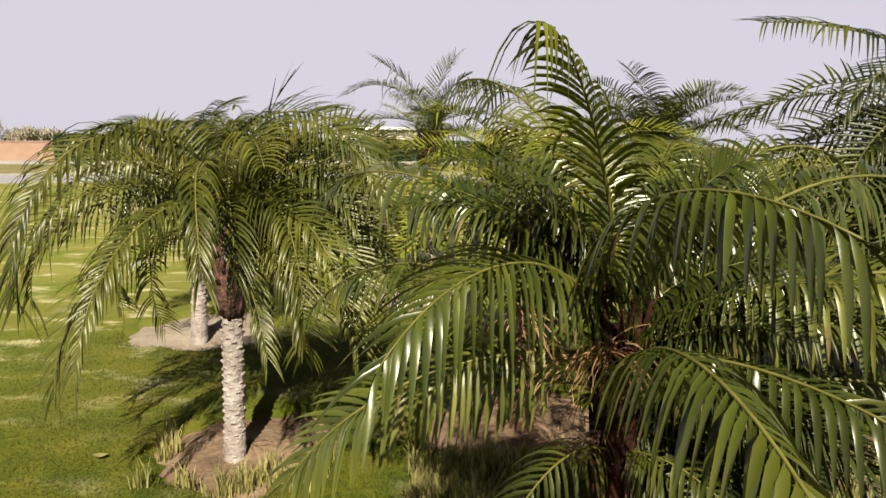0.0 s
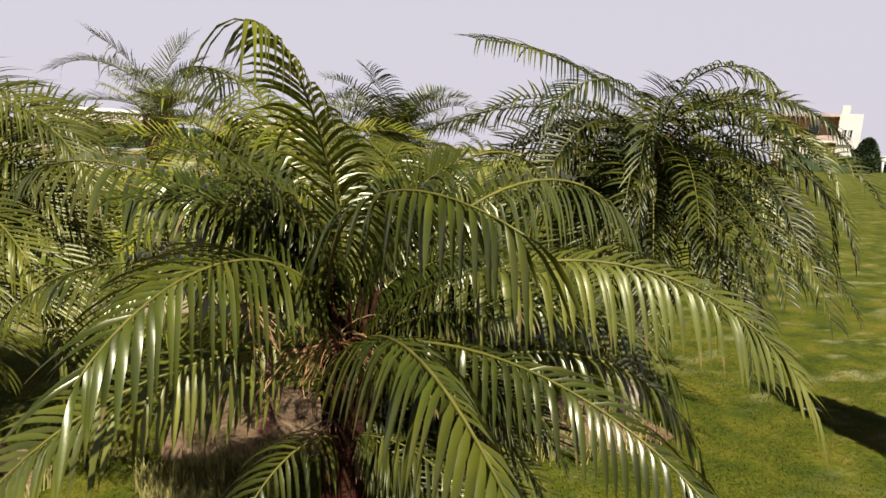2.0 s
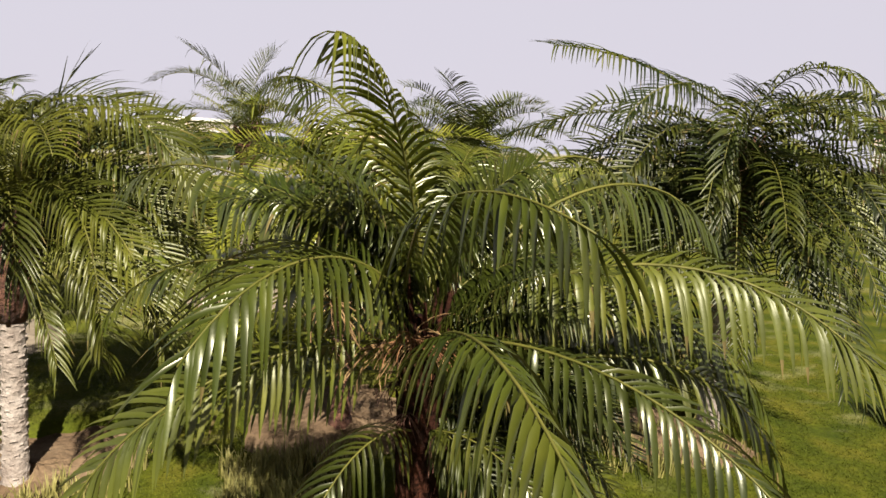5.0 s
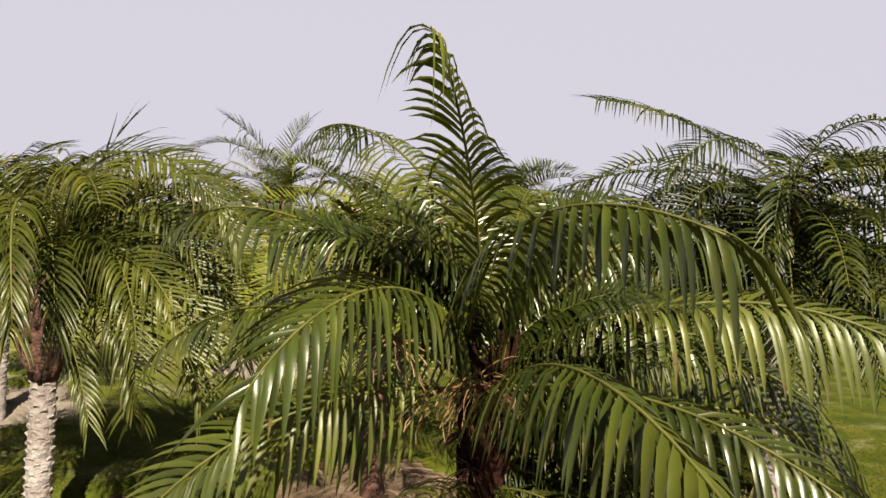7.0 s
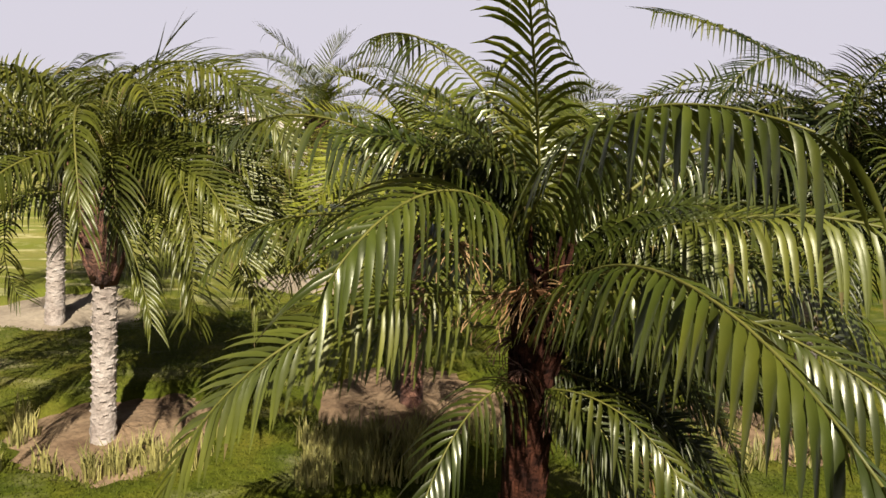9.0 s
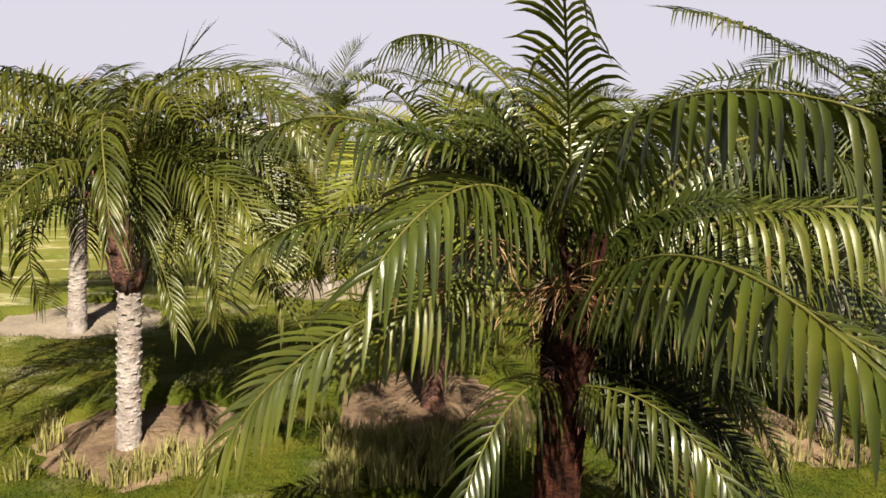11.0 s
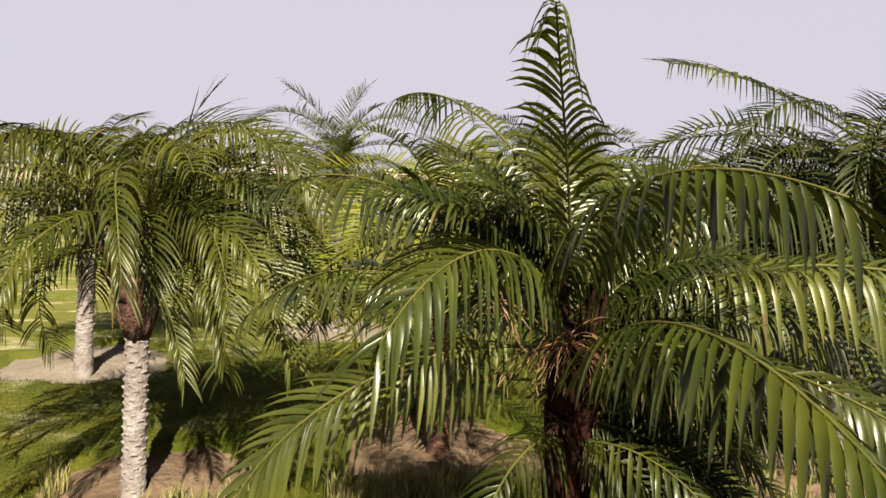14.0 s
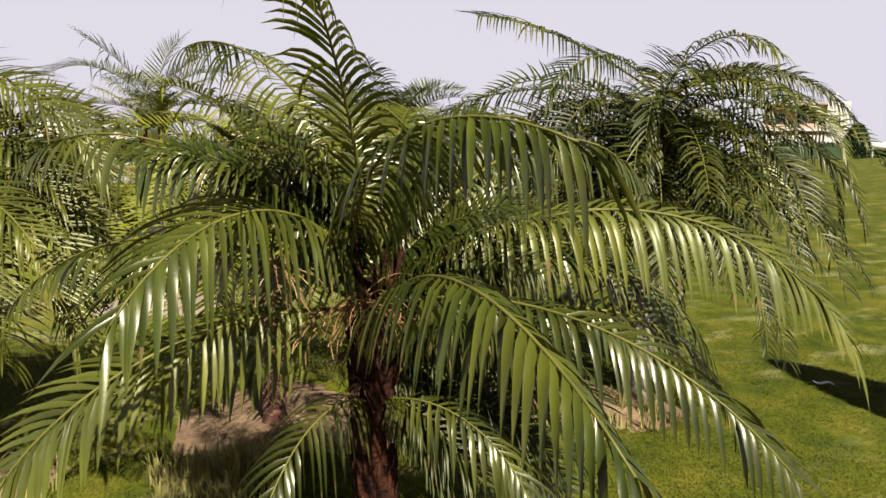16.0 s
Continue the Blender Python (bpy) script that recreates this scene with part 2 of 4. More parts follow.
PAPER = material("paper_scrap", [(0.7, 0.72, 0.76), (0.8, 0.82, 0.85)], rough=0.6, scale=30)


# ---- building helpers ----
def mesh_object(name, verts, faces, mat, parent=None, smooth=False):
    me = bpy.data.meshes.new(name)
    me.from_pydata([tuple(v) for v in verts], [], faces)
    me.materials.append(mat)
    if smooth:
        me.polygons.foreach_set("use_smooth", [True] * len(me.polygons))
    me.update()
    ob = new(name, me)
    if parent is not None:
        ob.parent = parent
    return ob


def part(name, bm, mat, parent=None, label="", smooth=False):
    me = bpy.data.meshes.new(name)
    bm.to_mesh(me)
    bm.free()
    me.materials.append(mat)
    if smooth:
        me.polygons.foreach_set("use_smooth", [True] * len(me.polygons))
    ob = new(name, me)
    if parent is not None:
        ob.parent = parent
    if label:
        tagged(ob, label)
    return ob


def thing(name, place, label, category, group="", kind=""):
    ob = new(name)
    ob.location = place
    return tagged(ob, label, category, group, kind)


def box(bm, x0, y0, z0, x1, y1, z1, bevel=0.0):
    made = bmesh.ops.create_cube(bm, size=1.0, matrix=Matrix.LocRotScale(((x0 + x1) / 2, (y0 + y1) / 2, (z0 + z1) / 2), None,
                                                                      (abs(x1 - x0), abs(y1 - y0), abs(z1 - z0))))
    if bevel:
        edges = {e for v in made["verts"] for e in v.link_edges}
        bmesh.ops.bevel(bm, geom=list(edges), offset=bevel, segments=2, affect='EDGES')


def tube(points, radii, sides=6):
    """Vertices and faces of a tube along points."""
    points = [Vector(p) for p in points]
    verts, faces = [], []
    for i, p in enumerate(points):
        t = (points[min(i + 1, len(points) - 1)] - points[max(i - 1, 0)]).normalized()
        u = t.cross(Vector((0.13, 0.31, 0.94)))
        u = u.normalized() if u.length > 1e-4 else Vector((1, 0, 0))
        w = t.cross(u)
        for k in range(sides):
            q = 2 * math.pi * k / sides
            verts.append(p + (u * math.cos(q) + w * math.sin(q)) * radii[i])
    for i in range(len(points) - 1):
        for k in range(sides):
            a0, a1 = i * sides + k, i * sides + (k + 1) % sides
            faces.append((a0, a1, a1 + sides, a0 + sides))
    faces.append(tuple(range(sides - 1, -1, -1)))
    faces.append(tuple(range((len(points) - 1) * sides, len(points) * sides)))
    return verts, faces


def merge(pieces):
    verts, faces = [], []
    for v, f in pieces:
        k = len(verts)
        verts += list(v)
        faces += [tuple(i + k for i in q) for q in f]
    return verts, faces


# ---- ground ----
def height(x, y):
    """The lawn lies level round the palms and rises gently towards the villa side."""
    d = 0.84 * x + 0.54 * y - 6.0
    side = max(0.0, min(1.0, (x - 1.0) / 6.0))
    rise = 0.036 * min(max(d, 0.0), 40.0) * side
    return rise + 0.012 * noise.noise((x * 0.7, y * 0.7, 0.0)) + 0.05 * noise.noise((x * 0.12, y * 0.12, 3.0)) * min(1.0, max(0.0, (abs(x) + abs(y) - 8) / 20))


# centre x, y, radius, pale
BEDS = [(-1.05, 3.76, 0.5, 0), (-2.2, 5.85, 0.62, 1), (0.47, 2.12, 0.58, 0), (0.42, 4.18, 0.58, 0), (2.3, 3.76, 0.46, 0), (-0.36, 7.15, 0.6, 1)]


def bed_depth(x, y):
    for bx, by, br, _ in BEDS:
        ang = math.atan2(y - by, x - bx)
        r = br * (1 + 0.07 * math.sin(3 * ang + bx * 7) + 0.04 * math.sin(7 * ang + by * 3))
        if (x - bx) ** 2 + (y - by) ** 2 < r * r:
            return 0.06
    return 0.0


def axis(near, step, far):
    out, s = list(np.arange(near[0], near[1] + 1e-6, step)), step
    lo, hi = out[0], out[-1]
    while hi < far:
        s *= 1.22
        hi += s
        lo -= s
        out = [lo] + out + [hi]
    return out


def build_ground():
    xs, ys = axis((-4.0, 5.5), 0.06, 1500), axis((1.2, 8.4), 0.06, 1500)
    verts = [(x, y, height(x, y) - bed_depth(x, y)) for y in ys for x in xs]
    nx = len(xs)
    faces = [(j * nx + i, j * nx + i + 1, (j + 1) * nx + i + 1, (j + 1) * nx + i) for j in range(len(ys) - 1) for i in range(nx - 1)]
    ob = mesh_object("ground", verts, faces, GRASS_GROUND, smooth=True)
    tagged(ob, "green mown lawn with straw-coloured dry patches, rising gently", "lawn", kind="structure")


build_ground()


def build_bed(bx, by, br, pale):
    rng = random.Random(int(bx * 100) + 7)
    rings, sides, verts, faces = 9, 40, [], []
    for r in range(rings + 1):
        for k in range(sides):
            q = 2 * math.pi * k / sides
            rr = br * 1.04 * r / rings * (1 + 0.05 * math.sin(3 * q + bx * 7))
            x, y = bx + rr * math.cos(q), by + rr * math.sin(q)
            mound = 0.05 * (1 - r / rings) ** 2
            verts.append((x, y, height(x, y) - 0.05 + mound + rng.uniform(-0.008, 0.008)))
    for r in range(rings):
        for k in range(sides):
            a0, a1 = r * sides + k, r * sides + (k + 1) % sides
            faces.append((a0, a1, a1 + sides, a0 + sides))
    ob = mesh_object("soil_bed", verts, faces, SAND if pale else SOIL, smooth=True)
    tagged(ob, "round planting bed of %s soil cut into the lawn round a palm" % ("pale sandy" if pale else "bare brown"), "planting bed",
           "planting beds", "structure")


for row in BEDS:
    build_bed(*row)


# ---- palms ----
UP = np.array([0.0, 0.0, 1.0])


def unit(v):
    return v / np.maximum(np.linalg.norm(v, axis=-1, keepdims=True), 1e-9)


def rib(az, rise, bend, length, swing, n=22):
    """The midrib of a frond from the origin: it leaves at az (degrees clockwise from +y) and rise, and bends down along its length."""
    s = (np.arange(n - 1) + 0.5) / (n - 1)
    e = np.radians(rise - bend * s ** 1.25)
    a = np.radians(az + swing * s)
    d = np.stack([np.sin(a) * np.cos(e), np.cos(a) * np.cos(e), np.sin(e)], 1) * length / (n - 1)
    return np.vstack([np.zeros(3), np.cumsum(d, 0)])


def leaflet_arrays(line, count, size, width, droop, rng, start=0.2, vee=20.0, spread=62.0, tips=(1.1, 0.5), arch=1.3, end=0.5):
    """Leaflet blades along a midrib: an array (leaflets, rows, 3 across, xyz)."""
    n, rows = len(line), 6
    out = []
    pos = np.linspace(start, 0.985, count)
    for side in (-1, 1):
        s = np.clip(pos + rng.uniform(-0.22, 0.22, count) * (0.8 / count), 0, 1)
        f = s * (n - 1.001)
        i = f.astype(int)
        base = line[i] + (line[i + 1] - line[i]) * (f - i)[:, None]
        tan = unit(line[np.minimum(i + 1, n - 1)] - line[np.maximum(i - 1, 0)])
        cross = np.cross(tan, UP)
        lateral = unit(np.where(np.linalg.norm(cross, axis=1, keepdims=True) < 0.15, np.cross(tan, [0.3, 1, 0]), cross)) * side
        normal = unit(np.cross(lateral, tan)) * side
        normal = np.where(normal[:, 2:3] < 0, -normal, normal)
        rel = (s - start) / (1 - start)
        ang = np.radians(spread - 32 * rel ** 1.5 + rng.normal(0, 3, count))
        wave = 0.5 + 0.5 * np.sin(rel * rng.uniform(5, 12) + rng.uniform(0, 6))      # neighbours hang alike
        vv = np.radians(vee + rng.normal(0, 4, count))
        out_dir = lateral * np.cos(vv)[:, None] + normal * np.sin(vv)[:, None]
        d0 = unit(tan * np.cos(ang)[:, None] + out_dir * np.sin(ang)[:, None])
        prof = np.interp(rel, [0, 0.12, 0.4, 0.7, 0.92, 1], [0.5, 0.85, 1.0, 0.88, 0.5 + 0.24 * end, end])
        ll = size * prof * rng.uniform(0.88, 1.1, count)
        g = droop * (0.75 + 0.5 * wave) * rng.uniform(0.88, 1.12, count) * np.interp(rel, [0, 1], tips)
        g = g * np.interp(lateral[:, 1], [-0.8, 0.8], [1.1, 0.14])       # the breeze holds up the leaflets on the far side
        odd = rng.random_sample(count) < 0.07          # here and there a leaflet is snapped or twisted
        g = np.where(odd, g + 3.0, g)
        ll = np.where(odd, ll * rng.uniform(0.6, 1.0, count), ll)
        w = width * np.interp(rel, [0, 0.2, 0.8, 1], [0.75, 1, 0.9, 0.6]) * rng.uniform(0.85, 1.15, count)
        p = base.copy()
        blades = np.zeros((count, rows, 3, 3))
        twist = 0.25 * (wave - 0.5) + rng.normal(0, 0.13, count) + np.where(odd, rng.normal(0, 0.7, count), 0)
        for r in range(rows):
            u = r / (rows - 1)
            d = unit(d0 - UP * (g * u ** arch)[:, None])
            if r:
                p = p + d * (ll / (rows - 1))[:, None]
            across = tan - (tan * d).sum(1, keepdims=True) * d
            across = unit(across)
            face = np.cross(across, d)
            tw = twist * (0.3 + u)
            across2 = across * np.cos(tw)[:, None] + face * np.sin(tw)[:, None]
            face2 = np.cross(across2, d)
            half = (w * (0.5, 0.95, 1.0, 0.88, 0.6, 0.05)[r] / 2)[:, None]
            fold = 0.35 * half
            blades[:, r, 0] = p - across2 * half
            blades[:, r, 1] = p + face2 * fold * side
            blades[:, r, 2] = p + across2 * half
        out.append(blades)
    return np.concatenate(out)


WITHER = np.random.RandomState(17)
BLADE_FACES = [(r * 3 + c, r * 3 + c + 1, r * 3 + c + 4, r * 3 + c + 3) for r in range(5) for c in range(2)]


def blades_mesh(name, blades, mat, parent):
    k = len(blades)
    verts = blades.reshape(-1, 3)
    faces = [tuple(i + j * 18 for i in f) for j in range(k) for f in BLADE_FACES]
    ob = mesh_object(name, verts, faces, mat, parent, smooth=True)
    if mat is not LEAF_DRY:
        wither(ob.data, k)
    return ob


def wither(me, count):
    """Here and there the end of a leaflet is dry and brown."""
    me.materials.append(LEAF_TIP)
    index = []
    for j in range(count):
        dry = WITHER.random_sample()
        keep = 10 if dry > 0.14 else 8 if dry > 0.02 else 6
        index += [0] * keep + [1] * (10 - keep)
    me.polygons.foreach_set("material_index", index)


def frond(palm, base, az, rise, bend, length, swing=0.0, size=0.24, width=0.015, droop=1.6, count=34, seed=1, mat=LEAF, pick=False,
          vee=18.0, spread=80.0, start=0.16, tips=(1.1, 0.5), arch=1.3, end=0.5, label=""):
    rng = np.random.RandomState(seed)
    line = rib(az, rise, bend, length, swing) + np.array(base)
    n = len(line)
    radii = [0.0042 * (1 - 0.8 * i / (n - 1)) * length + 0.0008 for i in range(n)]
    v, f = tube(line, radii, 5)
    ob = mesh_object("frond", v, f, STALK if mat is not LEAF_DRY else LEAF_DRY, palm, smooth=True)
    if label:
        tagged(ob, label)
    blades = leaflet_arrays(line, count, size, width, droop, rng, start, vee, spread, tips, arch, end)
    if pick:
        for b in blades:
            wither(mesh_object("leaflet", b.reshape(-1, 3), BLADE_FACES, mat, ob, smooth=True).data, 1)
    else:
        tagged(blades_mesh("foliage", blades, mat, ob), kind="stuff")
    return ob


def trunk_parts(palm, height_m, radius, lean, boots_from, rng, bark=BARK, flare=1.0, single=False):
    """A ringed trunk with stubs of old leaf bases, and a fibrous head of leaf bases above boots_from."""
    def centre(z):
        return Vector((lean[0] * z, lean[1] * z, z))
    rows, sides = 46, 18
    verts, faces = [], []
    for r in range(rows + 1):
        z = (boots_from + 0.09 if bark is BARK else height_m) * r / rows - 0.06
        rad = radius * (1.16 - 0.2 * min(1, r / rows * 3)) * (1 + 0.04 * math.sin(r * 2.1))
        for k in range(sides):
            q = 2 * math.pi * k / sides
            rr = rad * (1 + rng.uniform(-0.05, 0.05))
            c = centre(z)
            verts.append(c + Vector((math.cos(q) * rr, math.sin(q) * rr, 0)))
    for r in range(rows):
        for k in range(sides):
            a0, a1 = r * sides + k, r * sides + (k + 1) % sides
            faces.append((a0, a1, a1 + sides, a0 + sides))
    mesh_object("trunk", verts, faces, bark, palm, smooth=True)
    # old leaf scars, in a rising spiral
    stubs, z, q = [], 0.02, rng.uniform(0, 6)
    while z < boots_from:
        q += 2.4
        z += 0.0055
        c = centre(z) + Vector((math.cos(q), math.sin(q), 0)) * radius * 0.94
        o = Vector((math.cos(q), math.sin(q), 0))
        t = Vector((-math.sin(q), math.cos(q), 0))
        w, h, d = radius * rng.uniform(0.25, 0.36), rng.uniform(0.009, 0.015), rng.uniform(0.005, 0.013)
        stubs.append(([c - t * w, c + t * w, c + t * w * 0.4 + o * d + Vector((0, 0, h)), c - t * w * 0.4 + o * d + Vector((0, 0, h)),
                       c - t * w * 0.8 + Vector((0, 0, h * 1.3)), c + t * w * 0.8 + Vector((0, 0, h * 1.3))],
                      [(0, 1, 2, 3), (3, 2, 5, 4), (0, 3, 4), (1, 5, 2)]))
    if single and bark is BARK:
        for v, f in stubs:
            mesh_object("leaf_scar", v, f, bark, palm)
    else:
        v, f = merge(stubs)
        tagged(mesh_object("scarred_bark", v, f, bark, palm), kind="stuff")
    # leaf bases
    gap = height_m - boots_from
    v, f = tube([centre(boots_from - 0.01), centre(boots_from + gap * 0.4), centre(boots_from + gap * 0.8), centre(height_m + 0.03)],
                [radius * 1.06, radius * (1 + 0.3 * flare), radius * (1 + 0.5 * flare), radius * 0.8], 14)
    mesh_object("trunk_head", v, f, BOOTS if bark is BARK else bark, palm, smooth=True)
    boots, z, q = [], boots_from - 0.03, 0.0
    while z < height_m + 0.04:
        q += 2.4
        z += 0.0065
        o = Vector((math.cos(q), math.sin(q), 0))
        rel = (z - boots_from) / max(0.05, height_m - boots_from)
        c0 = centre(z) + o * radius * (0.85 + 0.4 * flare * max(0, min(1, rel)))
        reach = flare * rng.uniform(0.5, 1.1) * radius * (0.5 + 0.5 * rel)
        line = [c0, c0 + o * reach * 0.5 + Vector((0, 0, 0.05)), c0 + o * reach + Vector((0, 0, 0.13 * rng.uniform(0.6, 1.2)))]
        boots.append(tube(line, [radius * 0.27, radius * 0.2, radius * 0.07], 5))
    if single:
        for v, f in boots[-150:]:
            mesh_object("leaf_base", v, f, BOOTS if bark is BARK else bark, palm, smooth=True)
        boots = boots[:-150]
    v, f = merge(boots) if boots else ([], [])
    if boots:
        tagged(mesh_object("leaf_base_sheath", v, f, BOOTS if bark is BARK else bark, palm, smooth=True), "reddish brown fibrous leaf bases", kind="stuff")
    return centre(height_m)


def flower_bunch(palm, at, out, size, rng, mat=DEAD_FLOWER, count=40):
    pieces = []
    for _ in range(count):
        d = Vector((out[0] + rng.gauss(0, 0.7), out[1] + rng.gauss(0, 0.7), rng.uniform(-0.3, 0.9))).normalized()
        p, line = Vector(at), []
        for i in range(7):
            line.append(p.copy())
            d = (d + Vector((rng.gauss(0, 0.28), rng.gauss(0, 0.28), -0.3))).normalized()
            p += d * size / 6 * rng.uniform(0.7, 1.1)
        pieces.append(tube(line, [0.0017] * 3 + [0.0011] * 4, 4))
    v, f = merge(pieces)
    return tagged(mesh_object("inflorescence", v, f, mat, palm), "dried orange-brown flower strands", kind="stuff")


def heart(palm, z, count, seed, length, size, first=255.0, sweep=225.0, rises=(50, 82), mat=LEAF, width=0.0078):
    """Short upright inner fronds, close together over the trunk."""
    rng = random.Random(seed)
    for i in range(count):
        az = first + (i * 137.5) % sweep       # none on the side where the flower strands hang
        o = Vector((math.sin(radians(az)), math.cos(radians(az)), 0)) * rng.uniform(0.01, 0.05)
        frond(palm, o + Vector((0, 0, z + rng.uniform(-0.1, 0.06))), az, rng.uniform(*rises), rng.uniform(40, 90), length * rng.uniform(0.6, 1.1), rng.uniform(-15, 15), size, width,
              2.2, 44, seed * 50 + i, start=0.06, vee=25, spread=70, mat=mat)


def palm_tree(place, trunk, radius, lean, boots, label, fronds, fill, seed, size=0.23, width=0.0125, droop=2.8, count=42, length=1.0,
              avoid=(), dry=3, young=1, rises=(20, 78), bends=(150, 105), picked=(), bark=BARK, mat=LEAF, flare=1.0, stands=0, vee=18.0, arch=1.3, gap=0.027, pale=()):
    """fronds: rows of az, rise, bend, length, swing, dz; fill: how many more to complete the crown; pale: rows painted
    as if sunlit.
    """
    rng = random.Random(seed)
    x, y = place
    z0 = height(x, y) - bed_depth(x, y) + 0.02
    palm = thing("palm_tree", (x, y, z0), label, "palm tree", "palms on the lawn")
    top = trunk_parts(palm, trunk, radius, lean, boots, rng, bark, flare, bool(picked))
    for i, (az, rise, bend, ln, swing, dz, *own) in enumerate(fronds):
        lsize, lwidth = own[:2] or (size, width)
        leaflets = round(ln * 0.84 / gap)
        dx, dy = own[2:] or (0.02 * math.sin(radians(az)), 0.02 * math.cos(radians(az)))
        frond(palm, top + Vector((dx, dy, dz)), az, rise, bend, ln, swing, lsize, lwidth, droop, leaflets, seed * 100 + i, pick=i in picked, mat=LEAF_SUNLIT if i in pale else mat, vee=vee, arch=arch,
              spread=60, end=0.8)
    q = rng.uniform(0, 360)
    made = 0
    while made < fill:
        q = (q + 137.5) % 360
        if any((q - a0) % 360 < (a1 - a0) % 360 for a0, a1 in avoid):
            continue
        k = made / max(1, fill - 1)             # 0: oldest, lowest; 1: youngest
        rise = rises[0] + (rises[1] - rises[0]) * k + rng.uniform(-8, 8)
        ln = length * rng.uniform(0.85, 1.12) * (1 - 0.12 * k)
        o = Vector((math.sin(radians(q)), math.cos(radians(q)), 0)) * 0.04
        frond(palm, top + o + Vector((0, 0, -0.12 + 0.16 * k)), q, rise, bends[0] + (bends[1] - bends[0]) * k + rng.uniform(-14, 14), ln,
              rng.uniform(-14, 14), size * rng.uniform(0.9, 1.1), width, droop * (1 - 0.4 * k), count, seed * 100 + 50 + made, vee=vee - 6 + 16 * k, mat=mat, start=0.11, arch=arch)
        made += 1
    for i in range(stands):                     # straight young fronds standing out of the crown
        frond(palm, top + Vector((0, 0, 0.08)), rng.uniform(60, 130), 72 - 8 * i, 60, length * 0.85, 6, size * 0.75, width * 0.8, 0.35, count, seed * 100 + 20 + i, mat=LEAF_LIGHT,
              vee=26, spread=52, label="pale green young frond standing up")
    for i in range(young):
        frond(palm, top + Vector((0, 0, 0.06)), rng.uniform(0, 360), 76 - 9 * i, 35, length * (0.42 - 0.05 * i), 0, size * 0.6, width, 0.3, count,
              seed * 100 + 30 + i, mat=LEAF_YOUNG, vee=30, spread=34, start=0.25, label="upright young yellow-green frond")
    for i in range(dry):
        az = rng.uniform(0, 360)
        frond(palm, top + Vector((0, 0, -0.14)), az, -25 - 10 * i, 60, length * 0.5, 8, size * 0.7, width * 0.6, 2.0, 18, seed * 100 + 40 + i, mat=LEAF_DRY,
              label="withered brown hanging frond")
    return palm


# the tall palm closest to the path: az, rise, bend, length, swing, dz, then leaflet size and width, and where on the head it grows
M_FRONDS = [
    (221, 48, 92, 0.78, -3, 0.009, 0.2, 0.015, -0.012, 0.037), (183, 48, 81, 1.0, -8, -0.142, 0.175, 0.013, -0.03, -0.03),
    (115, 46, 103, 1.12, 6, -0.05, 0.21, 0.0135, 0.013, 0.017), (150, 23, 70, 0.92, -13, -0.05, 0.17, 0.012, -0.008, 0.032), (249, 14, 93, 1.0, 22, -0.051, 0.2, 0.0145, 0.004, 0.036),
    (100, 35, 110, 1.06, -3, -0.18, 0.17, 0.012, 0.038, -0.031), (221, 36, 101, 0.55, -3, -0.268, 0.15, 0.011, 0.01, 0.004), (148, 28, 91, 0.48, -2, -0.256, 0.15, 0.011, -0.013, 0.003),
    (327, 56, 63, 1.17, 11, 0.089, 0.2, 0.012, 0.047, 0.006), (289, 50, 76, 1.06, 29, -0.004, 0.2, 0.014, -0.005, 0.07), (309, 27, 70, 1.19, -1, -0.054, 0.19, 0.013, 0.009, 0.008),
    (292, 0, 41, 0.85, 1, -0.122, 0.18, 0.013, 0.016, 0.025), (52, 60, 108, 1.2, 6, 0.02), (76, 56, 112, 1.22, -8, 0.0), (24, 60, 100, 1.15, 5, 0.02), (92, 30, 100, 1.1, 0, -0.06),
    (62, 15, 85, 0.95, 0, -0.16), (84, -5, 70, 0.85, 4, -0.22), (118, -8, 75, 0.75, -6, -0.24), (40, -10, 70, 0.8, 0, -0.2), (100, -28, 55, 0.7, 0, -0.3)]
# the palm with the pale trunk
L_FRONDS = [
    (185, 67, 147, 1.4, -36, -0.06, 0.22, 0.0115, 0.058, 0.015), (203, 60, 155, 1.56, -6, 0.1, 0.23, 0.0115, 0.033, 0.039), (193, 15, 94, 1.27, -6, 0.14, 0.22, 0.0115, -0.016, 0.038),
    (116, 72, 142, 1.28, -15, 0.13, 0.23, 0.0115, -0.1, -0.047), (157, -1, 68, 0.91, -19, 0.034, 0.18, 0.011, -0.006, 0.01), (138, 66, 127, 1.43, -14, 0.05), (142, 35, 111, 1.41, -9, 0.03),
    (160, 54, 140, 0.9, -6, 0.02), (228, 46, 150, 1.25, 0, 0.05), (250, 40, 140, 1.2, 0, 0.02), (266, 58, 150, 1.2, 0, 0.05), (215, 10, 100, 1.1, 0, 0.0), (240, 62, 155, 1.2, 5, 0.06)]
